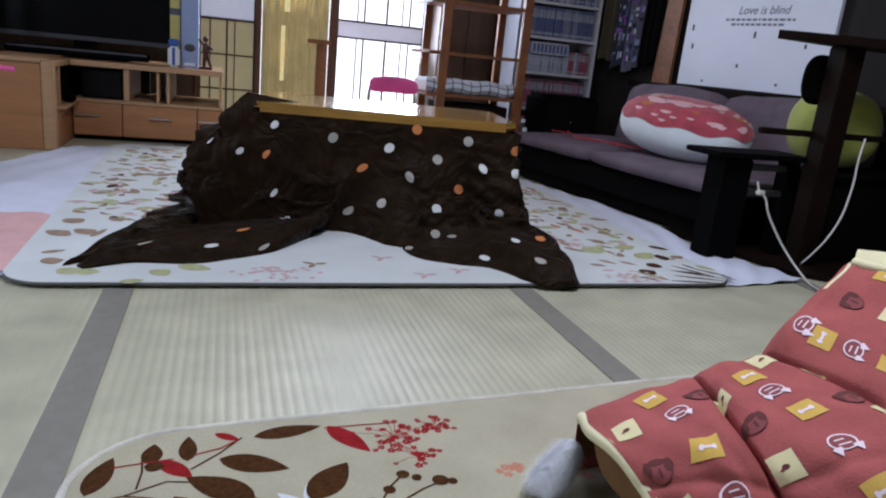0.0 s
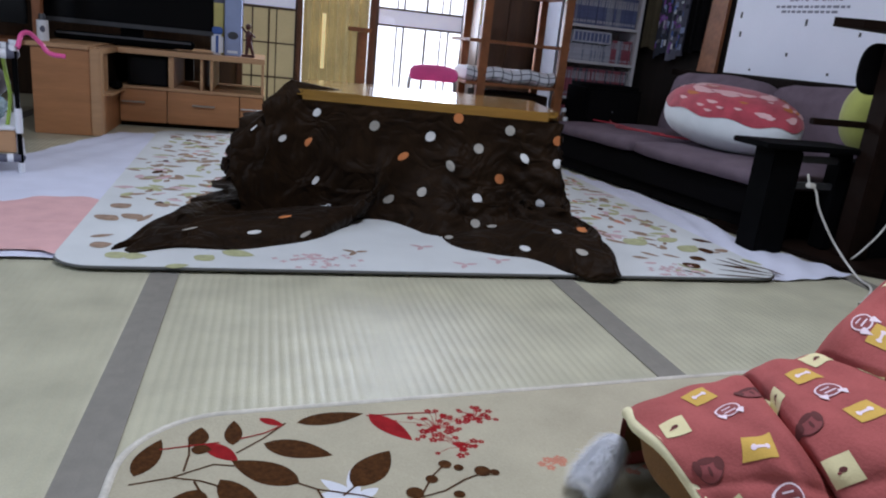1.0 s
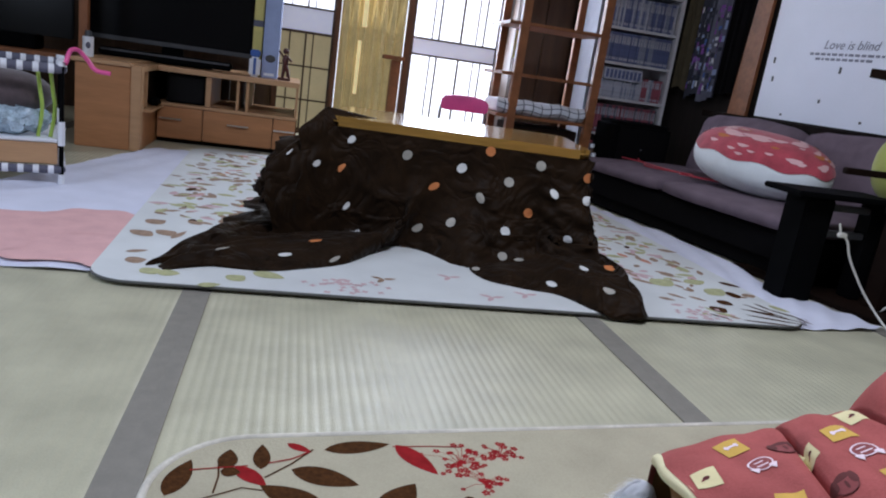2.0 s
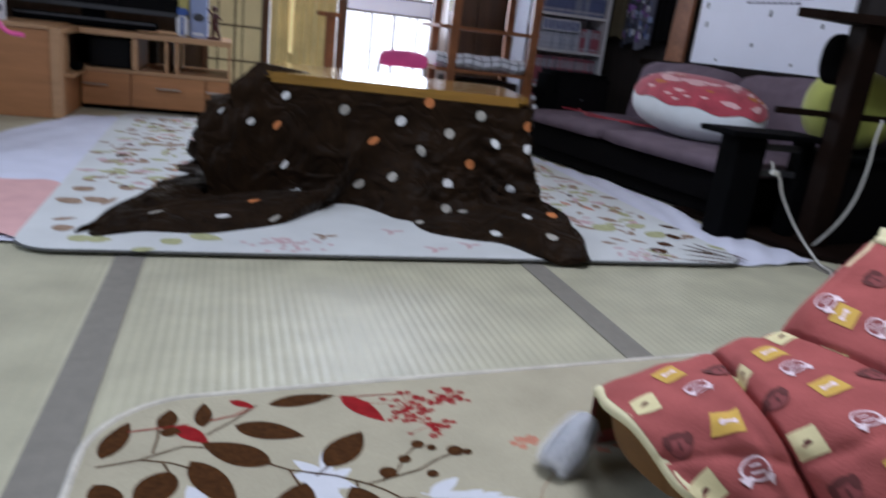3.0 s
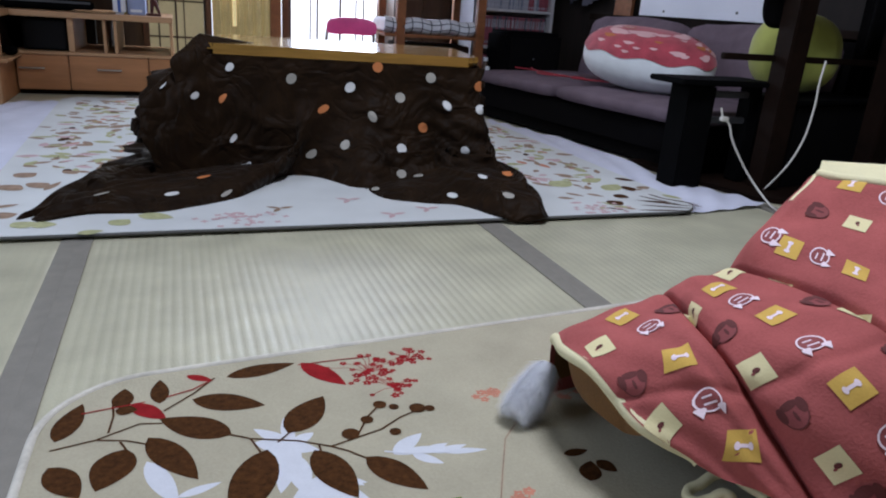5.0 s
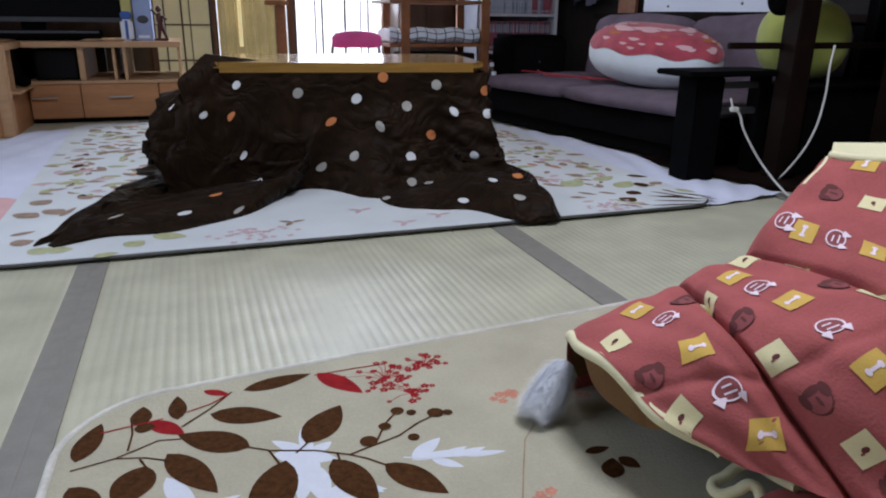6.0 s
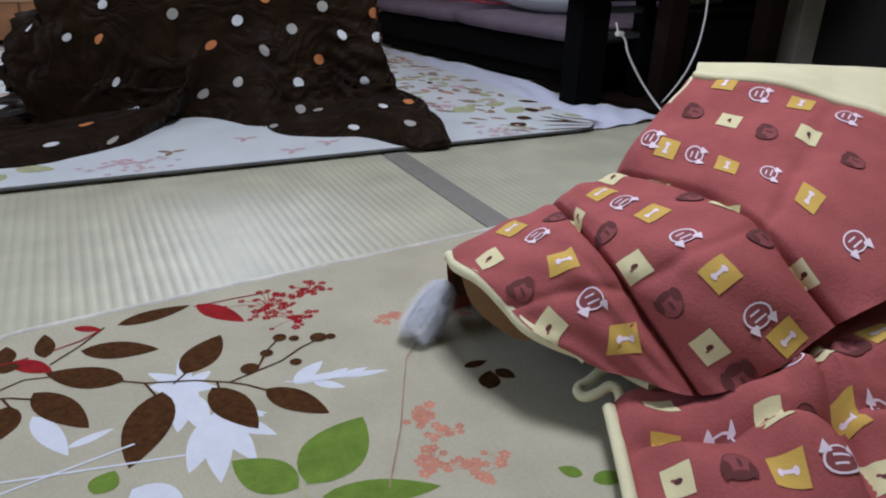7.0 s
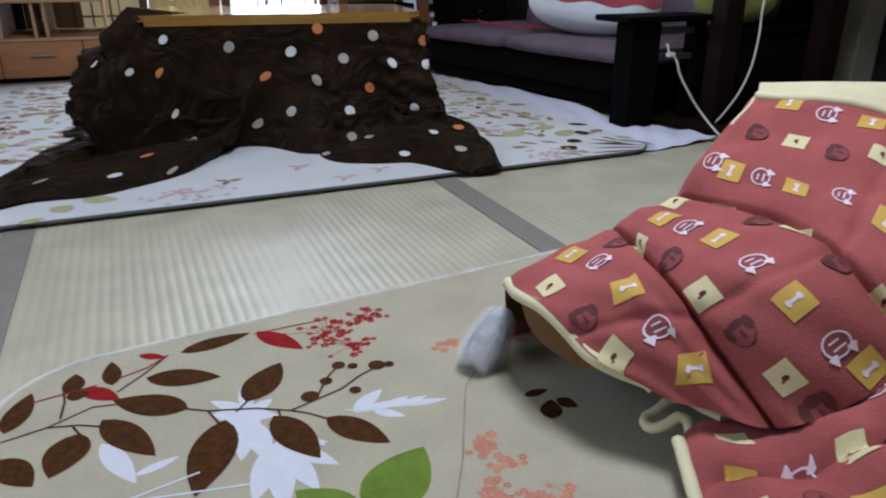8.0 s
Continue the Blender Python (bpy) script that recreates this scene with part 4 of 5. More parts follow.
for kind, rows in ARCH_PRINTS.items():
    for s, w in rows:
        print_at(arch_point, s, w, kind)
CYCLE = ("square_yellow", "round_white", "square_cream", "round_brown")
for i in range(11):
    for j in range(4):
        print_at(lower_point, 0.07 + 0.085 * i + 0.012 * j, 0.14 + 0.235 * j, CYCLE[(i + 2 * j) % 4])

# ---- plush toy at the mat's open end ----
toy = thing("plush_toy", (0.12, 0.62, 0.009), "small white fluffy plush toy lying against the mat", "toy")
TOY_A, TOY_B = Vector((0.110, 0.631, 0.022)), Vector((0.166, 0.662, 0.066))
axis = (TOY_B - TOY_A).normalized()
side = axis.orthogonal().normalized()
across = axis.cross(side)


def toy_point(k, a):
    """A point on the long soft body: k runs along it, a round it."""
    r = 0.005 + 0.012 * math.sin(math.pi * min(1.0, 0.12 + 0.8 * k)) ** 0.7
    p = TOY_A.lerp(TOY_B, k) + (side * math.cos(a) + across * math.sin(a)) * r
    p += 0.0025 * noise.noise_vector(p * 45)
    p.z = max(0.011, p.z)
    return p


part("body", grid_bm(lambda a, k: tuple(toy_point(k, -6.2832 * a)), 24, 18, closed=True), "fluff", toy)
tuft = []
for _ in range(9000):
    k, a = rnd.random() ** 1.2, rnd.uniform(0, 6.2832)
    p = toy_point(k, a)
    d = (side * math.cos(a) + across * math.sin(a)).normalized()
    q = p + (0.6 * d - 0.9 * axis + 0.45 * Vector((rnd.uniform(-1, 1), rnd.uniform(-1, 1), rnd.uniform(-1, 1)))).normalized() * rnd.uniform(0.006, 0.024)
    q.z = max(0.0105, q.z)
    w = d.cross(axis).normalized() * 0.0007
    tuft.append((p + w, p - w, q))
part("fur", mesh_bm([v for t in tuft for v in t], [(3 * i, 3 * i + 1, 3 * i + 2) for i in range(len(tuft))]), "fluff", toy, "loose white fur")

# ---- television corner ----
cab = thing("tv_cabinet", (-0.7, 3.57, 0), "light brown wooden television cabinet with drawers and open shelves", "cabinet")
part("end_tower", box_bm(-1.205, -0.987, 3.205, 4.1, 0.0, 0.35, 0.003), "cabinet_wood", cab)
part("tower_edge", box_bm(-0.986, -0.944, 3.2, 3.26, 0.0, 0.36, 0.003), "cabinet_edge", cab)
part("tower_side", box_bm(-0.986, -0.948, 3.2605, 4.1, 0.0, 0.164, 0.002), "cabinet_wood", cab)
# Niche back is near black: the recess's shade is put into its colour.
part("niche_back", box_bm(-0.986, -0.980, 3.2605, 4.1, 0.1765, 0.334, 0), "dark_wood", cab)
part("niche_top", box_bm(-0.986, -0.944, 3.2605, 4.1, 0.3355, 0.36, 0.002), "cabinet_edge", cab)
part("niche_divider", box_bm(-0.9795, -0.950, 3.36, 3.372, 0.1765, 0.335, 0.001), "cabinet_edge", cab)
part("tower_top", box_bm(-1.22, -0.987, 3.195, 4.1, 0.351, 0.368, 0.003), "cabinet_edge", cab)
part("top_board", box_bm(-0.943, -0.29, 3.55, 4.1, 0.335, 0.36, 0.003), "cabinet_edge", cab)
part("middle_board", box_bm(-0.943, -0.29, 3.56, 4.1, 0.176, 0.19, 0.002), "cabinet_edge", cab)
part("plinth", box_bm(-0.943, -0.29, 3.60, 4.1, 0.0, 0.022, 0.001), "dark_wood", cab)
part("carcass", box_bm(-0.943, -0.29, 3.60, 4.1, 0.0225, 0.175, 0.001), "dark_wood", cab)
part("shelf_back", box_bm(-0.943, -0.66, 4.06, 4.1, 0.191, 0.334, 0), "recess_shade", cab)
for x in (-0.727, -0.585, -0.54, -0.305):
    part("divider", box_bm(x, x + (0.024 if x < -0.7 else 0.012), 3.57, 4.05, 0.1905, 0.3345, 0.002), "cabinet_edge", cab)
part("side_shelf", box_bm(-0.986, -0.914, 3.262, 3.595, 0.165, 0.176, 0.002), "cabinet_edge", cab)
for x0, x1 in ((-0.940, -0.735), (-0.731, -0.405), (-0.401, -0.294)):
    d = part("drawer", box_bm(x0, x1, 3.562, 3.598, 0.024, 0.174, 0.003), "cabinet_wood", cab)
    c = (x0 + x1) / 2 if x0 > -0.9 else -0.879
    part("handle", join_bm(rod_bm((c - 0.05, 3.545, 0.118), (c + 0.05, 3.545, 0.118), 0.004), rod_bm((c - 0.045, 3.545, 0.118), (c - 0.045, 3.564, 0.118), 0.003), rod_bm((c + 0.045, 3.545, 0.118), (c + 0.045, 3.564, 0.118), 0.003)), "metal", d, "brushed metal bar handle")
# Added black box fills the shelf niche in place of its deep shade.
player = thing("niche_shade_box", (-0.84, 3.7, 0.19), "black box standing in for the dark of the cabinet niche", "player")
part("case", box_bm(-0.909, -0.732, 3.60, 3.9, 0.1915, 0.325, 0.003), "black_plastic", player)
part("front_panel", box_bm(-0.899, -0.742, 3.597, 3.5995, 0.20, 0.318, 0.001), "screen", player)
ctl = thing("game_controller", (-0.91, 3.5, 0.19), "small dark game controller on the side shelf", "controller")
part("body", join_bm(ellipsoid_bm((-0.938, 3.48, 0.196), 0.028, 0.04, 0.02), ellipsoid_bm((-0.928, 3.45, 0.205), 0.012, 0.02, 0.012)), "black_plastic", ctl)

tv = thing("television", (-0.9, 3.8, 0.36), "large black flat television standing on the cabinet", "television")
part("case", box_bm(-1.31, -0.525, 3.78, 3.83, 0.44, 0.93, 0.004), "black_plastic", tv)
part("screen", box_bm(-1.295, -0.54, 3.776, 3.7795, 0.462, 0.915, 0.001), "screen", tv)
part("lower_bezel", box_bm(-1.31, -0.525, 3.768, 3.7795, 0.44, 0.461, 0.002), "bar_grey", tv, "dark grey lower bezel")
part("neck", box_bm(-0.97, -0.87, 3.79, 3.82, 0.375, 0.439, 0.003), "black_plastic", tv)
part("foot", box_bm(-1.1, -0.72, 3.72, 3.90, 0.361, 0.3745, 0.004), "black_plastic", tv)
bar = thing("soundbar", (-0.95, 3.66, 0.36), "long dark grey soundbar in front of the television", "soundbar")
part("body", box_bm(-1.22, -0.62, 3.62, 3.70, 0.37, 0.408, 0.008), "black_plastic", bar)
part("top_strip", box_bm(-1.21, -0.63, 3.617, 3.6199, 0.394, 0.404, 0.001), "bar_grey", bar)

canister = thing("canister", (-1.22, 3.35, 0.368), "white plastic canister with a black round mark", "canister")
part("body", rod_bm((-1.185, 3.32, 0.3685), (-1.185, 3.32, 0.45), 0.022, segments=24), "white_plastic", canister)
part("cap", rod_bm((-1.185, 3.32, 0.4505), (-1.185, 3.32, 0.475), 0.015, 0.012, 20), "bar_grey", canister)
part("mark", ellipsoid_bm((-1.18, 3.299, 0.415), 0.010, 0.002, 0.014), "ink", canister)

blue = thing("storage_box", (-0.44, 3.72, 0.36), "tall lavender-blue cardboard box on the cabinet", "box")
part("carton", box_bm(-0.482, -0.405, 3.67, 3.85, 0.3605, 0.76, 0.003), "blue_box", blue)
part("emblem", ellipsoid_bm((-0.443, 3.669, 0.455), 0.025, 0.0015, 0.018), "bar_grey", blue)
part("label_bar", box_bm(-0.47, -0.42, 3.668, 3.6695, 0.372, 0.384, 0), "white_plastic", blue)
bottle = thing("spray_bottle", (-0.512, 3.66, 0.36), "white bottle with a blue cap", "bottle")
part("body", box_bm(-0.54, -0.487, 3.63, 3.68, 0.3605, 0.455, 0.010), "white_plastic", bottle)
part("cap", box_bm(-0.537, -0.490, 3.632, 3.678, 0.4555, 0.49, 0.006), "blue_plastic", bottle)
part("stripe", box_bm(-0.52, -0.507, 3.6285, 3.6298, 0.37, 0.45, 0), "blue_plastic", bottle)
carton = thing("card_box", (-0.51, 3.76, 0.36), "tall yellow cardboard box with a black band", "box")
part("card", box_bm(-0.535, -0.488, 3.72, 3.80, 0.3605, 0.80, 0.002), "yellow_card", carton)
part("band", box_bm(-0.536, -0.487, 3.718, 3.7195, 0.60, 0.63, 0), "ink", carton)
fig = thing("figurine", (-0.37, 3.66, 0.36), "small red toy figurine on a dark base", "figurine")
part("figurine_body", join_bm(rod_bm((-0.378, 3.66, 0.372), (-0.372, 3.66, 0.435), 0.007, 0.011), rod_bm((-0.345, 3.66, 0.372), (-0.366, 3.66, 0.435), 0.006, 0.011), ellipsoid_bm((-0.369, 3.66, 0.458), 0.016, 0.012, 0.028), ellipsoid_bm((-0.371, 3.66, 0.502), 0.013, 0.012, 0.015),
                              rod_bm((-0.36, 3.66, 0.475), (-0.338, 3.655, 0.455), 0.005), rod_bm((-0.38, 3.66, 0.475), (-0.402, 3.655, 0.50), 0.005), box_bm(-0.402, -0.338, 3.635, 3.685, 0.3605, 0.372, 0.003)), "figure_red", fig)

# ---- striped rack with toys ----
RACK = pose(-1.258, 2.508, 0, 0, 0, 17)
rack = thing("toy_rack", RACK, "low two-tier rack with black and white striped rims, full of toys", "rack")
for z0, z1, tier in ((0.352, 0.380, "upper_rim"), (0.040, 0.066, "lower_rim")):
    for a, b in (((-0.30, -0.20), (0.195, -0.20)), ((0.195, -0.20), (0.195, 0.16)), ((-0.30, 0.16), (0.195, 0.16))):
        a, b = Vector((*a, (z0 + z1) / 2)), Vector((*b, (z0 + z1) / 2))
        n = 12
        rim = child(tier, rod_bm(a, b, (z1 - z0) / 2, segments=10), "ink", rack)
        stripes = [rod_bm(a + (b - a) * (k + 0.1) / n, a + (b - a) * (k + 0.5) / n, (z1 - z0) / 2 + 0.001, segments=10) for k in range(n)]
        child("rim_stripes", join_bm(*stripes), "white_plastic", rim, "white stripes")
for x, y in ((0.195, -0.20), (0.195, 0.16), (-0.30, -0.20), (-0.30, 0.16)):
    child("post", rod_bm((x, y, 0), (x, y, 0.375), 0.007), "black_plastic", rack)
    child("post_cap", rod_bm((x, y, 0.3755), (x, y, 0.39), 0.013), "white_plastic", rack)
    child("post_sleeve", rod_bm((x, y, 0.13), (x, y, 0.205), 0.010), "white_plastic", rack)
    child("post_foot", rod_bm((x, y, 0.0), (x, y, 0.038), 0.010), "white_plastic", rack)
child("shelf", box_bm(-0.30, 0.19, -0.19, 0.155, 0.135, 0.147, 0.003), "white_plastic", rack)
child("lower_panel", box_bm(-0.30, 0.185, -0.195, -0.185, 0.068, 0.134, 0.002), "cabinet_edge", rack, "tan card panel")
for i, (x, y, z, rx, ry, rz, mt, nm, lab) in enumerate(((0.03, -0.05, 0.268, 0.15, 0.10, 0.075, "plush_brown", "toy_cushion", "dark brown-grey round plush cushion on the rack"), (0.0, -0.12, 0.196, 0.17, 0.06, 0.048, "clear_plastic", "plastic_bag", "crumpled clear plastic bag on the rack"), (-0.19, 0.05, 0.215, 0.07, 0.07, 0.067, "blue_plastic", "toy_ball", "blue toy ball on the rack"))):
    t = thing(nm, RACK @ Matrix.Translation((x, y, z - rz)), lab, "toy")
    b = ellipsoid_bm((0, 0, rz), rx, ry, rz, 1.0, 28 if i != 1 else 56)
    for v in b.verts:
        v.co += (0.004 if i != 1 else 0.024) * noise.noise_vector(v.co * 25 + Vector((i, 0, 0)))
        if i == 1:
            v.co += 0.009 * noise.noise_vector(v.co * 90)
            v.co.z = max(0.001, v.co.z)
    child("body", b, mt, t)
spoon = thing("green_toy", RACK @ Matrix.Translation((0.13, -0.15, 0.148)), "yellow-green plastic toy handle standing in the rack", "toy")
for dx in (0.0, 0.035):
    ob = tube("handle", [(dx, 0, 0.0), (dx + 0.012, 0, 0.09), (dx + 0.006, 0, 0.15), (dx, 0, 0.205)], 0.006, "green_plastic")
    ob.parent = spoon
flam = thing("pink_hanger", (-0.98, 2.25, 0.38), "bright pink plastic toy arm hooked on the rack", "toy")
tube("arm", [(-1.0, 2.36, 0.385), (-0.985, 2.40, 0.43), (-0.955, 2.42, 0.405), (-0.93, 2.42, 0.375), (-0.885, 2.42, 0.368)], 0.007, "pink", flam)

# ---- back openings ----
structure(part("backdrop", box_bm(-1.4, 2.2, 6.6, 6.62, -0.5, 3.2, 0), "frosted"), "bright daylight outside", "backdrop")


def lattice_panel(name, x0, x1, panes, bars, rails, y, label, fw=0.022):
    w = thing(name, ((x0 + x1) / 2, y, 0.04), label, "window", kind="structure")
    for nm, a in (("window_frame", (x0, x0 + fw, 0.04, 1.88)), ("window_frame", (x1 - fw, x1, 0.04, 1.88))):
        part(nm, box_bm(a[0], a[1], y - 0.02, y + 0.02, a[2], a[3], 0.002), "lattice", w)
    for z0, z1, mt in panes:
        part("pane", box_bm(x0 + fw + 0.0005, x1 - fw - 0.0005, y + 0.004, y + 0.008, z0, z1, 0), mt, w)
    for f, width in bars:
        x = x0 + fw + f * (x1 - x0 - 2 * fw)
        for z0, z1, mt in panes:
            if mt != "frosted_dim":
                part("bar", box_bm(x - width / 2, x + width / 2, y - 0.008, y + 0.0035, z0 + 0.0005, z1 - 0.0005, 0.001), "lattice", w)
    for z, h in rails:
        part("rail", box_bm(x0 + fw + 0.0005, x1 - fw - 0.0005, y - 0.010, y + 0.0035, z - h / 2, z + h / 2, 0.001), "lattice", w)


lattice_panel("window_1", 0.36, 0.94, [(0.045, 0.585, "frosted"), (0.597, 0.685, "frosted_dim"), (0.697, 1.87, "frosted")], [(0.22, 0.007), (0.30, 0.010), (0.565, 0.012), (0.75, 0.006), (0.84, 0.008)], [(0.591, 0.012), (0.691, 0.012), (1.2, 0.01)], 4.52, "bright frosted glass sliding door with dark wooden bars")
lattice_panel("window_2", -0.46, -0.10, [(0.045, 0.615, "shoji_paper"), (0.627, 0.76, "frosted_dim"), (0.772, 1.87, "frosted")], [(0.22, 0.008), (0.52, 0.010), (0.66, 0.006)], [(0.621, 0.014), (0.766, 0.012), (0.42, 0.008), (0.22, 0.008)], 4.50, "beige paper sliding door with thin dark bars")
for x in (-0.44, -0.1, 0.335):
    structure(part("post", box_bm(x - 0.012, x + 0.020, 4.44, 4.49, 0.0, 2.4, 0.003), "post_wood"), "red-brown wooden post", "post")
cur = thing("curtain", (0.12, 4.47, 0.05), "thin yellow curtain glowing with daylight", "curtain")


def drape(u, v):
    x = -0.075 + 0.395 * u
    return (x, 4.47 + 0.022 * math.sin(u * 44 + 1.2 * math.sin(3 * v)) + 0.008 * math.sin(u * 97), 0.05 + 1.85 * v)


part("cloth", grid_bm(drape, 120, 8), "curtain", cur)
# Self-glowing strips stand in for daylight through the curtain's folds.
for x0, x1, z0, z1 in ((0.05, 0.08, 0.70, 1.9), (0.035, 0.058, 0.30, 0.62)):
    part("glow_strip", grid_bm(lambda u, v: (x0 + (x1 - x0) * u, 4.438 + 0.004 * math.sin(6 * u), z0 + (z1 - z0) * v), 6, 4), "curtain_glow", cur, "thin glowing strip standing in for daylight through a fold")
ledge = thing("wall_ledge", (0.27, 4.4, 0.5), "small wooden stand beside the curtain", "stand")
part("shelf_top", box_bm(0.19, 0.32, 4.33, 4.43, 0.535, 0.56, 0.003), "shelf_wood", ledge)
part("upright", box_bm(0.245, 0.30, 4.36, 4.42, 0.0, 0.534, 0.003), "shelf_wood", ledge)

# ---- pink folding chair ----
ch = thing("folding_chair", (0.55, 3.55, 0), "small folding pipe chair with a bright pink backrest", "chair")


def pad_bm(cx, cy, cz, w, h, d, bend):
    bm = ellipsoid_bm((0, 0, 0), w / 2, d / 2, h / 2, 0.55, 32)
    for v in bm.verts:
        v.co = Vector((cx + v.co.x, cy + v.co.y + bend * (v.co.x / (w / 2)) ** 2, cz + v.co.z - 0.12 * abs(v.co.x / (w / 2)) ** 2 * h))
    return bm


part("backrest", pad_bm(0.55, 3.60, 0.37, 0.255, 0.082, 0.03, -0.02), "pink", ch)
part("seat", box_bm(0.43, 0.67, 3.36, 3.58, 0.185, 0.205, 0.008), "pink", ch)
for sx in (-1, 1):
    x = 0.55 + 0.115 * sx
    tube("tube_frame", [(x, 3.66, 0.008), (x, 3.62, 0.2), (x + 0.004 * sx, 3.61, 0.33), (x - 0.02 * sx, 3.615, 0.40)], 0.008, "metal", ch, "chrome tube")
    tube("leg", [(x - 0.012 * sx, 3.32, 0.008), (x - 0.012 * sx, 3.45, 0.12), (x - 0.012 * sx, 3.60, 0.25)], 0.008, "metal", ch, "chrome tube")

# ---- wooden rack and bookshelf ----
lad = thing("shelf_rack", (1.0, 3.55, 0), "open red-brown wooden shelf rack with thin boards", "shelf")
for x in (0.757, 1.187):
    part("post", box_bm(x, x + 0.045, 3.49, 3.53, 0.0, 1.6, 0.003), "shelf_wood", lad)
    part("post", box_bm(x, x + 0.04, 3.85, 3.885, 0.0, 1.6, 0.003), "shelf_wood", lad)
for z in (0.12, 0.335, 0.545, 0.795, 1.2):
    part("shelf_board", box_bm(0.70, 1.24, 3.50, 3.88, z, z + 0.016, 0.002), "shelf_wood", lad)
part("arched_rail", grid_bm(lambda u, v: (0.803 + 0.383 * u, 3.512 + 0.012 * v, 0.775 + 0.028 * math.sin(math.pi * u)), 16, 1), "shelf_wood", lad)
thr = thing("folded_blanket", (1.0, 3.6, 0.35), "folded white blanket with thin dark checks on the rack", "blanket")


def fold_sheet(u, v):
    x = 0.70 + 0.48 * u
    a = math.pi * v
    return (x, 3.54 - 0.045 * math.sin(a) + 0.004 * math.sin(25 * u), 0.39 + 0.036 * math.cos(a) + 0.006 * math.sin(17 * u + 2))


part("cloth", join_bm(grid_bm(fold_sheet, 40, 14), box_bm(0.71, 1.17, 3.54, 3.80, 0.352, 0.42, 0.01)), "plaid_white", thr)
for k in range(9):
    u = 0.08 + k * 0.105
    part("check_line", grid_bm(lambda a, b: tuple(np.array(fold_sheet(u + 0.010 * a, b)) + np.array((0, -0.002, 0))), 1, 12), "plaid_dark", thr)
for v in (0.35, 0.62):
    part("check_line", grid_bm(lambda a, b: tuple(np.array(fold_sheet(a, v + 0.035 * b)) + np.array((0, -0.0025, 0))), 30, 1), "plaid_dark", thr)
bx = thing("dark_chest", (1.0, 3.7, 0.14), "dark wooden chest on the lower board of the rack", "chest")
part("body", box_bm(0.81, 1.18, 3.56, 3.84, 0.1365, 0.30, 0.004), "dark_wood", bx)
wc = thing("wardrobe", (1.15, 4.4, 0), "tall dark brown wooden wardrobe", "wardrobe")
part("carcass", box_bm(0.97, 1.32, 4.30, 4.59, 0.0, 1.8, 0.004), "brown_panel", wc)
for x in (0.975, 1.147):
    part("door", box_bm(x, x + 0.168, 4.278, 4.299, 0.06, 1.78, 0.003), "brown_panel", wc)
paper = thing("calendar", (0.98, 4.2, 0.6), "yellowed paper hanging from the rack", "paper")
part("sheet", box_bm(0.855, 0.885, 3.895, 3.898, 0.64, 0.79, 0), "yellow_card", paper)
part("sheet", box_bm(0.887, 0.897, 3.893, 3.896, 0.63, 0.80, 0), "white_plastic", paper)

bs = thing("bookshelf", (1.6, 4.0, 0), "white bookcase packed with rows of comic books", "bookcase")
for x, mt in ((1.325, "dimmed_white_panel"), (1.822, "white_shelf")):
    part("side_panel", box_bm(x, x + 0.018, 3.9, 4.15, 0.0, 1.8, 0.002), mt, bs)
part("back_panel", box_bm(1.344, 1.821, 4.13, 4.145, 0.0, 1.8, 0), "white_shelf", bs)
LEV = (0.06, 0.28, 0.488, 0.69, 0.885, 1.09, 1.30)
for z in LEV:
    part("shelf_board", box_bm(1.3435, 1.8215, 3.905, 4.125, z, z + 0.015, 0.001), "white_shelf", bs)
brnd = random.Random(3)
book_mesh = {}
for li, z in enumerate(LEV[:-1]):
    x, mix = 1.347, {0: [4, 3], 1: [3, 3, 4], 2: [2, 1, 2], 3: [0, 1, 0], 4: [1, 2, 0], 5: [0, 4, 1]}[li]
    while x < 1.802:
        w = 0.0115 if li != 3 else 0.015
        if x + w > 1.82:
            break
        kind = brnd.choice(mix) if not (li == 2 and x > 1.66 and brnd.random() < 0.75) else 3
        h = 0.165 if li != 2 else (0.10 if x < 1.66 else 0.13)
        key = (w, h, kind)
        if key not in book_mesh:
            b = box_bm(0, w - 0.001, 0, 0.12, 0, h, 0.0012)
            plain = len(b.faces)
            b = join_bm(b, box_bm(0.002, w - 0.003, -0.0006, 0.001, 0.62 * h, 0.90 * h, 0), box_bm(0.002, w - 0.003, -0.0006, 0.001, 0.07 * h, 0.16 * h, 0))
            ob = part("book", b, BOOKS[kind], bs)
            ob.data.materials.append(BOOKS[5])
            for f in ob.data.polygons[plain:]:
                f.material_index = 1
            book_mesh[key] = ob.data
        else:
            ob = new("book", book_mesh[key])
            ob.parent = bs
        ob.matrix_parent_inverse = Matrix()
        ob.matrix_basis = Matrix.Translation(Vector((x, 3.915 + brnd.uniform(0, 0.014), z + 0.0155)) - Vector((1.6, 4.0, 0)))
        x += w
label = thing("book_set", (1.5, 3.92, 0.6), "pale boxed book set lying on the shelf row", "books")
part("slipcase", box_bm(1.42, 1.66, 3.90, 4.02, 0.605, 0.672, 0.002), BOOKS[2], label)
for k in range(9):
    part("spine_bar", box_bm(1.43 + 0.025 * k, 1.447 + 0.025 * k, 3.8975, 3.8995, 0.615, 0.662, 0), BOOKS[0], label)

spk = thing("speaker_box", (1.45, 3.35, 0), "black box-shaped loudspeaker on the floor", "speaker")
part("case", box_bm(1.275, 1.59, 3.30, 3.56, 0.0, 0.40, 0.02), "black_plastic", spk)
part("grille", box_bm(1.295, 1.57, 3.294, 3.2995, 0.03, 0.37, 0.004), "sofa_base", spk)
part("emblem", ellipsoid_bm((1.43, 3.293, 0.27), 0.005, 0.002, 0.005), "bar_grey", spk)

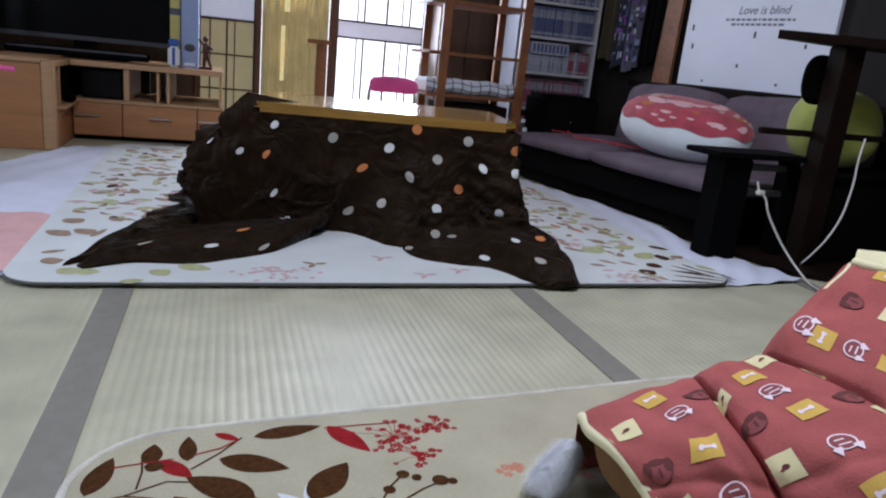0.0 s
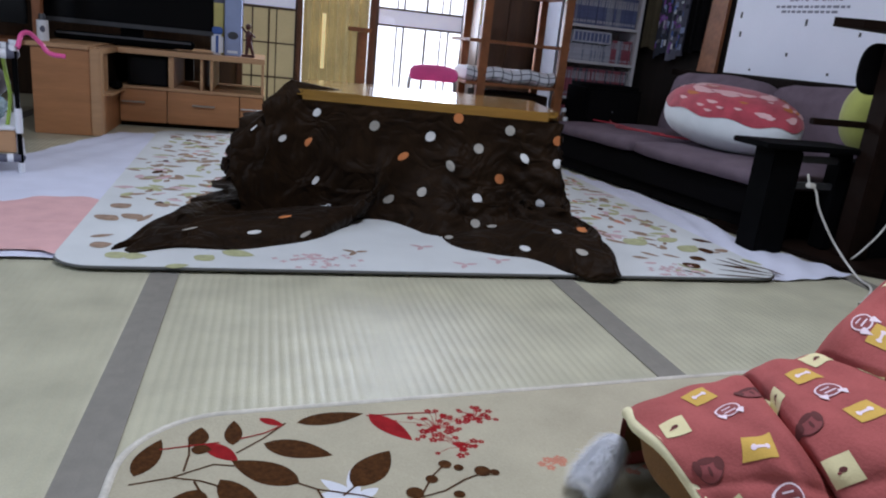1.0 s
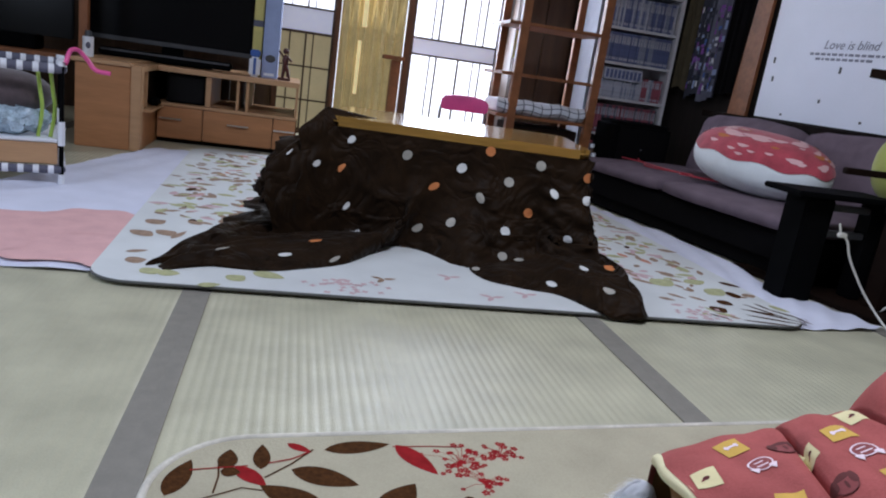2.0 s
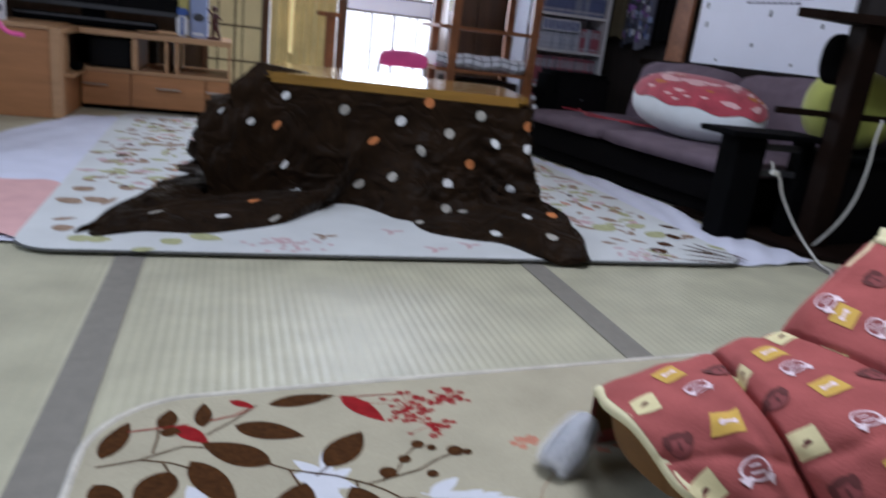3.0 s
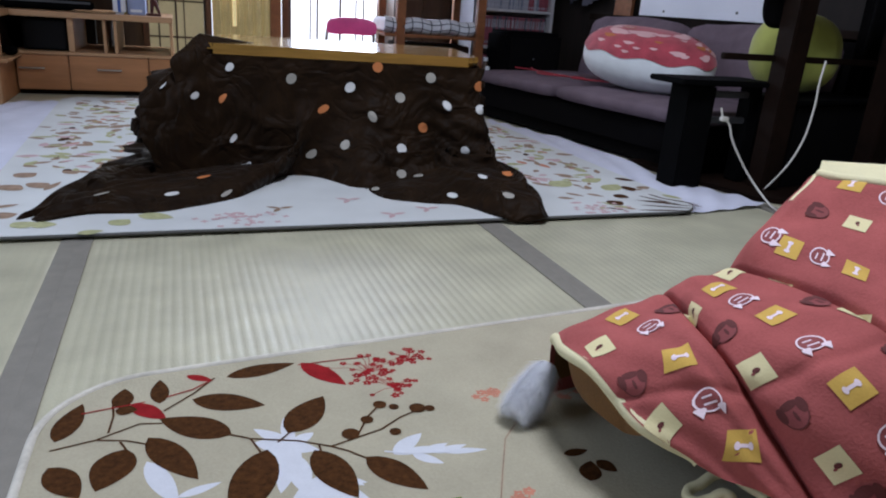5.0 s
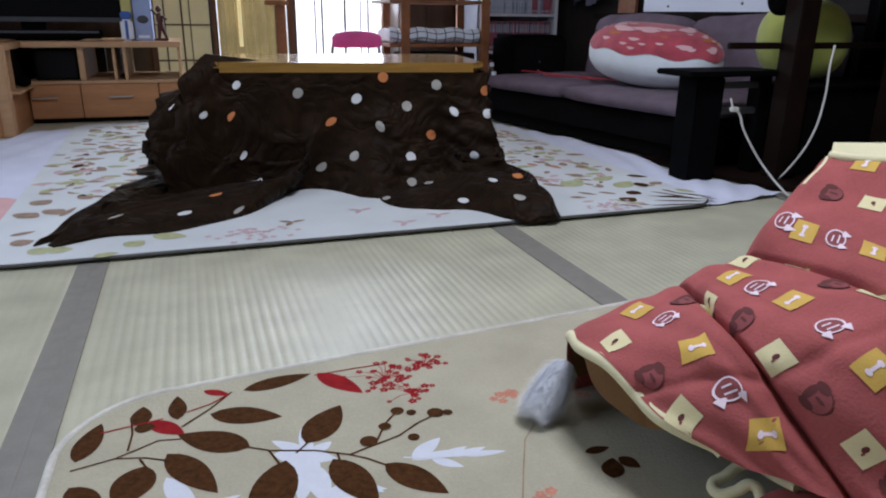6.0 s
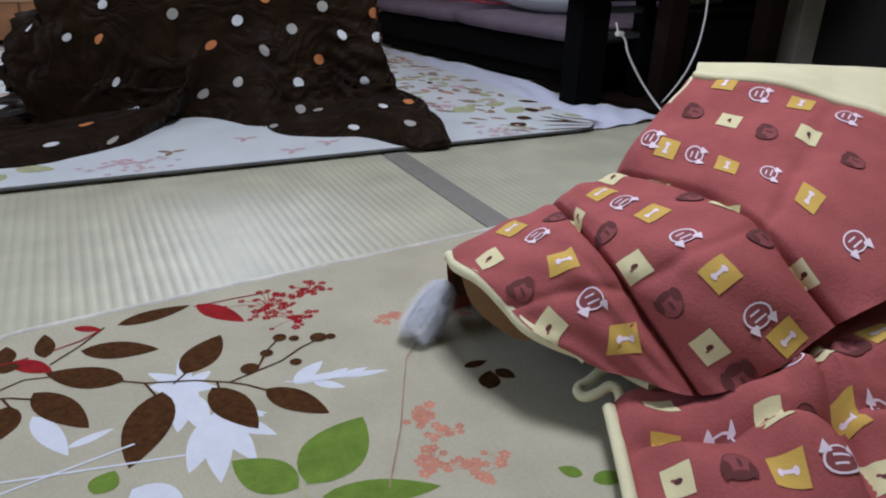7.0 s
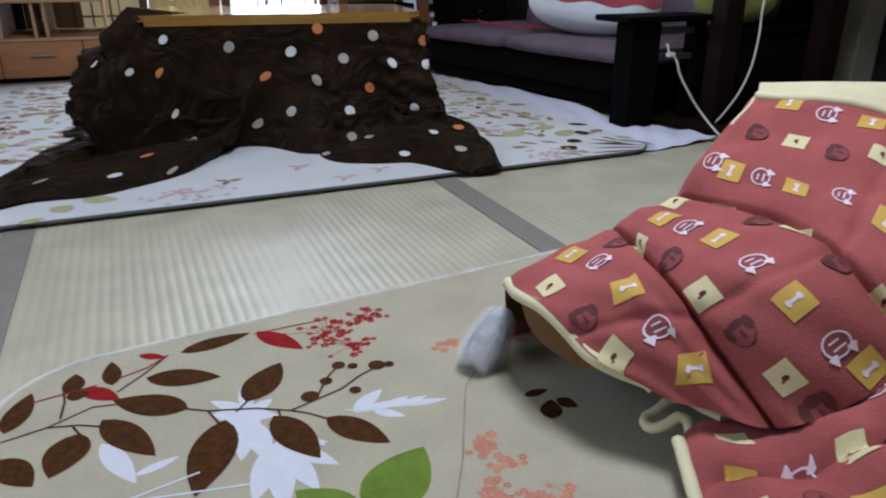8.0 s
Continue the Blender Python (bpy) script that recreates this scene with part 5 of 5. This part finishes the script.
# clothes on hooks
for i, (y0, y1, mt, z0, nm, lab) in enumerate(((1.93, 2.03, "olive_cloth", 0.60, "hanging_towel", "olive-brown cloth hanging on the dark wall"), (1.80, 1.92, "plaid_dark", 0.57, "hanging_shirt", "dark blue patterned shirt hanging on the wall"), (1.68, 1.80, "ink", 0.57, "hanging_shirt", "black and violet patterned shirt hanging on the wall"), (1.56, 1.68, "sofa_base", 0.62, "hanging_jacket", "black jacket hanging on the wall"))):
    t = thing(nm, SOFA @ Matrix.Translation((0.9, (y0 + y1) / 2, z0)), lab, "clothes")
    def hang(u, v, i=i, y0=y0, y1=y1, z0=z0):
        return (0.02 - 0.03 * abs(math.sin(9 * u + i)) * (1 - 0.4 * v) - 0.004 * math.sin(31 * u), (u - 0.5) * (y1 - y0), 0.02 * math.sin(3 * u + i) + (1.45 - z0) * v)
    child("cloth", grid_bm(hang, 24, 10), mt, t)
    if i in (1, 2):
        for k in range(110):
            u, v = brnd.uniform(0.05, 0.9), brnd.uniform(0.02, 0.55)
            s, h = brnd.uniform(0.05, 0.12), brnd.uniform(0.015, 0.05)
            child("pattern_patch", grid_bm(lambda a, b: tuple(Vector(hang(u + s * a, v + h * b)) + Vector((-0.004, 0, 0))), 3, 2), brnd.choice(["leaf_white", "blue_plastic", "blue_box", "violet_cloth", "violet_cloth", "ink", "plaid_dark", "plaid_dark"]), t)

# ---- sofa ----
sofa = thing("sofa", SOFA, "low dark purple-grey fabric sofa with two seat cushions", "sofa")


def cushion_bm(x0, x1, y0, y1, z0, z1, puff=0.012, r=0.03):
    bm = box_bm(x0, x1, y0, y1, z0, z1, 0)
    bmesh.ops.subdivide_edges(bm, edges=bm.edges[:], cuts=7, use_grid_fill=True)
    c, h = Vector(((x0 + x1) / 2, (y0 + y1) / 2, (z0 + z1) / 2)), Vector(((x1 - x0) / 2, (y1 - y0) / 2, (z1 - z0) / 2))
    for v in bm.verts:
        d = v.co - c
        q = Vector([min(h[i] - r, max(-h[i] + r, d[i])) for i in range(3)])
        e = d - q
        if e.length > 1e-6:
            e = e.normalized() * r
        f = [1 - (d[i] / h[i]) ** 2 for i in range(3)]
        p = puff * max(f[0] * f[1] if abs(d.z) > h.z * 0.99 else 0, f[1] * f[2] if abs(d.x) > h.x * 0.99 else 0, f[0] * f[2] if abs(d.y) > h.y * 0.99 else 0)
        v.co = c + q + e + d.normalized() * p + 0.004 * noise.noise_vector(v.co * 7)
    return bm


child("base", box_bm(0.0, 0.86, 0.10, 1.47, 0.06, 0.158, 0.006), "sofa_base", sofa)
# Black strip added under the front edge, in place of the sofa's own shade.
child("underside_shade", box_bm(0.015, 0.028, 0.10, 1.45, 0.012, 0.0595, 0.002), "sofa_base", sofa, "black strip standing in for the shade under the sofa")
for y0, y1 in ((0.13, 0.86), (0.875, 1.46)):
    child("seat_cushion", cushion_bm(-0.02, 0.62, y0, y1, 0.159, 0.225, 0.016), "sofa", sofa)
for y0, y1 in ((0.10, 0.75), (0.765, 1.36)):
    b = cushion_bm(0.0, 0.16, y0, y1, 0.0, 0.33, 0.02, 0.05)
    bmesh.ops.transform(b, verts=b.verts, matrix=Matrix.Translation((0.50, 0, 0.185)) @ Matrix.Rotation(radians(14), 4, "Y"))
    child("back_cushion", b, "sofa", sofa)
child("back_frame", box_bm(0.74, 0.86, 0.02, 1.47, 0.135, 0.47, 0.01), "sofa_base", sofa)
for x in (0.07, 0.78):
    for y in (0.14, 0.78, 1.42):
        child("leg", rod_bm((x, y, 0.0), (x, y, 0.06), 0.018, 0.024), "sofa_base", sofa)
rail = thing("wall_ledge", SOFA @ Matrix.Translation((0.9, 0.95, 0.5)), "dark wooden ledge along the wall behind the sofa", "ledge")
child("board", box_bm(-0.03, 0.058, -1.0, 0.75, -0.02, 0.012, 0.003), "dark_wood", rail)

pl = thing("round_pillow", SOFA @ Matrix.Translation((0.28, 0.67, 0.225)) @ Matrix.Rotation(radians(4), 4, "X"), "plump white pillow with a pink and red patterned top", "pillow")
PR = (0.20, 0.31, 0.12)


def pillow_pt(a, b, off=0.0):
    ce, se = math.cos(b), math.sin(b)
    k = abs(ce) ** 0.75
    return ((PR[0] + off) * k * math.cos(a), (PR[1] + off) * k * math.sin(a), 0.122 + (PR[2] + off) * math.copysign(abs(se) ** 0.85, se))


child("white_side", grid_bm(lambda u, v: pillow_pt(6.2832 * u, -1.5707 + 3.1414 * v), 48, 28, closed=True), "pillow_white", pl)
child("red_top", grid_bm(lambda u, v: pillow_pt(6.2832 * u, 0.10 + 0.05 * math.sin(6.2832 * u * 9) + (1.5707 - 0.10 - 0.05 * math.sin(6.2832 * u * 9)) * v, 0.0025), 72, 12, closed=True), "pillow_red", pl, "red and pink patterned top")
for k in range(84):
    a, b, s = brnd.uniform(0, 6.28), brnd.uniform(0.24, 1.25), brnd.uniform(0.035, 0.095)
    child("pattern_spot", mesh_bm([pillow_pt(a + s * 1.4 / math.cos(b) * math.cos(q) * (1 + 0.3 * math.sin(3 * q)), b + s * math.sin(q), 0.0045) for q in [6.2832 * i / 14 for i in range(14)]], [tuple(range(14))]), "pillow_pink" if k % 9 else "dot_orange", pl)

gc = thing("round_cushion", SOFA @ Matrix.Translation((0.36, 0.075, 0.295)), "round yellow-green cushion leaning on the sofa", "cushion")
child("cover", ellipsoid_bm((0, 0, 0.130), 0.10, 0.16, 0.132, 0.85), "green_cushion", gc)
rc = thing("red_cord", (1.4, 2.9, 0.23), "tangled dark red cord lying on the sofa seat", "cord")
for k in range(2):
    tube("strand", [tuple(SOFA @ Vector((x + 0.015 * k, y, z))) for x, y, z in ((0.10 + 0.08 * k, 1.30, 0.247), (0.12, 1.16 + 0.04 * k, 0.247), (0.05 + 0.05 * k, 1.05, 0.246), (0.10, 0.95 - 0.04 * k, 0.246), (0.17 - 0.08 * k, 0.90, 0.245), (0.11, 0.84, 0.246), (0.15 + 0.03 * k, 0.75, 0.248), (0.19, 0.68, 0.25))], 0.0034, "red_cord", rc)

# ---- poster with plank ----
ps = thing("wall_poster", SOFA @ Matrix.Translation((0.95, 0.97, 0.52)), "large white poster with fine lettering on the wall", "poster")
child("sheet", box_bm(-0.012, 0.008, -0.42, 0.425, 0.0, 0.80, 0.001), "poster", ps)


def lettering(body, size, local, parent, mat="faint_ink"):
    cu = bpy.data.curves.new("lettering", "FONT")
    cu.body, cu.size, cu.extrude, cu.align_x, cu.shear = body, size, 0.0004, "CENTER", 0.25
    tmp = bpy.data.objects.new("lettering", cu)
    me = bpy.data.meshes.new_from_object(tmp)
    bpy.data.objects.remove(tmp)
    me.materials.clear()
    me.materials.append(M[mat])
    ob = new("lettering", me)
    ob.parent = parent
    ob.matrix_basis = Matrix.Translation(local) @ Euler((radians(90), 0, radians(-90))).to_matrix().to_4x4()
    return ob


lettering("Love is blind", 0.056, (-0.0135, -0.035, 0.348), ps)
for z, h, a, b in ((0.318, 0.011, -0.215, 0.17), (0.296, 0.011, -0.16, 0.12)):
    y = a
    while y < b:
        w = brnd.uniform(0.012, 0.035)
        child("text_bar", box_bm(-0.0133, -0.0123, y, y + w, z, z + h, 0), "faint_ink", ps)
        y += w + 0.008
for y, z in ((0.355, 0.18), (-0.19, 0.03), (0.37, 0.27), (-0.3, 0.2), (0.05, 0.1), (0.25, 0.02), (-0.02, 0.24)):
    child("mark", box_bm(-0.0133, -0.0123, y, y + 0.012, z, z + brnd.uniform(0.01, 0.03), 0), "bar_grey", ps)
plank = thing("wood_plank", SOFA @ Matrix.Translation((0.95, 1.48, 0.45)), "red-brown wooden plank leaning against the wall", "plank")
child("board", mesh_bm([(-0.04, 0.08, 0), (-0.04, -0.05, 0), (-0.04, -0.07, 1.2), (-0.04, 0.005, 1.2), (-0.02, 0.08, 0), (-0.02, -0.05, 0), (-0.02, -0.07, 1.2), (-0.02, 0.005, 1.2)], [(0, 1, 2, 3), (4, 5, 6, 7), (0, 1, 5, 4), (1, 2, 6, 5), (2, 3, 7, 6), (3, 0, 4, 7)]), "shelf_wood", plank, smooth=False)
child("fixing", box_bm(-0.041, -0.018, -0.06, 0.09, -0.06, -0.001, 0.002), "dark_wood", plank)

# ---- dark furniture beside the sofa ----
dk = thing("side_table", (1.5, 1.62, 0), "dark brown wooden side table with a pointed top and thick leg", "table")
part("tabletop", slab_bm([(1.235, 1.70), (1.30, 1.66), (1.9, 1.45), (2.1, 1.5), (2.1, 1.75), (1.45, 1.74)], 0.675, 0.70), "dark_wood", dk, smooth=False)
part("leg", box_bm(1.435, 1.505, 1.64, 1.71, 0.0165, 0.674, 0.004), "dark_wood", dk)
part("leg", box_bm(1.80, 1.87, 1.58, 1.65, 0.0165, 0.674, 0.004), "dark_wood", dk)
part("rail", box_bm(1.24, 1.434, 1.69, 1.71, 0.405, 0.424, 0.003), "dark_wood", dk)
part("rail", box_bm(1.5055, 1.86, 1.69, 1.71, 0.405, 0.424, 0.003), "dark_wood", dk)
plinth = thing("floor_board", (1.6, 1.7, 0), "dark brown wooden board lying under the side table", "board")
part("board", slab_bm([(1.352, 1.575), (1.46, 1.50), (2.1, 1.42), (2.1, 2.1), (1.235, 2.1)], 0.001, 0.016), "dark_wood", plinth, smooth=False)
st = thing("black_stool", (1.29, 1.73, 0), "black stool with a thin flat seat and crossbars", "stool")
part("seat", box_bm(1.115, 1.47, 1.695, 1.865, 0.325, 0.342, 0.004), "black_plastic", st)
part("leg", box_bm(1.17, 1.27, 1.725, 1.825, 0, 0.324, 0.006), "black_plastic", st)
part("leg", box_bm(1.425, 1.465, 1.745, 1.805, 0.0165, 0.324, 0.004), "black_plastic", st)
for z in (0.285, 0.205):
    part("crossbar", box_bm(1.271, 1.424, 1.755, 1.775, z, z + 0.02, 0.003), "bar_grey", st)
# Added black box stands in for the unlit gap behind the stool.
chest = thing("dark_gap_box", SOFA @ Matrix.Translation((0.3, -0.2, 0)), "low black box added to fill the dark gap beside the sofa", "chest")
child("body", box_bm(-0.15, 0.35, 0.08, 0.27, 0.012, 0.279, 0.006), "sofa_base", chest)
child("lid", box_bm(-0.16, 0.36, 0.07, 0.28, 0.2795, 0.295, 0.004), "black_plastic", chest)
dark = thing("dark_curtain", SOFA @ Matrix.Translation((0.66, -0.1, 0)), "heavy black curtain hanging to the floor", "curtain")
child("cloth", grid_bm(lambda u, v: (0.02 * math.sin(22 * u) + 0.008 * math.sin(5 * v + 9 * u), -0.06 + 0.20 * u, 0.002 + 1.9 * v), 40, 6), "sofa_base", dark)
pillar = part("pillar", join_bm(box_bm(0.80, 0.955, -0.155, -0.04, 0.0, 2.4, 0.006)), "plaster")
pillar.matrix_basis = SOFA
structure(pillar, "sandy beige plaster pillar", "pillar")
bag = thing("black_bag", (1.46, 1.73, 0.5), "black rounded bag hung on the side table", "bag")
part("body", ellipsoid_bm((1.462, 1.75, 0.575), 0.058, 0.03, 0.075, 0.8), "sofa_base", bag)

for nm, pts in (("white_cable", [(1.20, 1.60, 0.245), (1.215, 1.595, 0.235), (1.235, 1.59, 0.19), (1.268, 1.585, 0.14), (1.32, 1.57, 0.07), (1.34, 1.50, 0.012), (1.29, 1.40, 0.014), (1.22, 1.34, 0.006), (1.16, 1.30, 0.006)]),
                ("white_cable", [(1.535, 1.6, 0.42), (1.53, 1.6, 0.36), (1.532, 1.6, 0.27), (1.51, 1.6, 0.16), (1.47, 1.62, 0.065), (1.45, 1.66, 0.006), (1.50, 1.75, 0.006)])):
    c = thing(nm, pts[-1], "white power cable hanging down to the floor", "cable")
    tube("cord", pts, 0.0032, "cable", c)
plug = thing("power_plug", (1.2, 1.6, 0.24), "small white cable connector on the stool", "plug")
part("body", join_bm(box_bm(1.188, 1.212, 1.588, 1.606, 0.238, 0.251, 0.003), rod_bm((1.196, 1.60, 0.250), (1.188, 1.603, 0.275), 0.003)), "cable", plug)

corner = thing("corner_stand", (-1.5, 3.6, 0), "brown wooden stand with a dark screen in the corner", "stand")
part("post", box_bm(-1.262, -1.225, 3.46, 3.50, 0.0, 1.2, 0.003), "shelf_wood", corner)
part("post", box_bm(-1.90, -1.863, 3.46, 3.50, 0.0, 1.2, 0.003), "shelf_wood", corner)
part("shelf_board", box_bm(-1.90, -1.225, 3.44, 3.80, 0.335, 0.355, 0.003), "shelf_wood", corner)
mon = thing("monitor", (-1.5, 3.55, 0.356), "black monitor on the wooden stand", "monitor")
part("screen", box_bm(-1.84, -1.31, 3.55, 3.58, 0.42, 0.85, 0.004), "screen", mon)
part("foot", box_bm(-1.66, -1.46, 3.52, 3.66, 0.3555, 0.4195, 0.006), "black_plastic", mon)

for x, y, h, mt, lab in ((1.235, 3.42, 0.16, "bar_grey", "dark bottle with a pale cap beside the bookcase"), (1.255, 3.50, 0.20, "brown_panel", "brown bottle with a pale cap beside the bookcase")):
    bt = thing("bottle", (x, y, 0), lab, "bottle", "bottles beside the bookcase")
    part("body", rod_bm((x, y, 0.0), (x, y, h), 0.024, 0.022, 18), mt, bt)
    part("neck", rod_bm((x, y, h + 0.0005), (x, y, h + 0.035), 0.018, 0.010, 16), mt, bt)
    part("cap", rod_bm((x, y, h + 0.0355), (x, y, h + 0.055), 0.012, 0.012, 16), "white_plastic", bt)
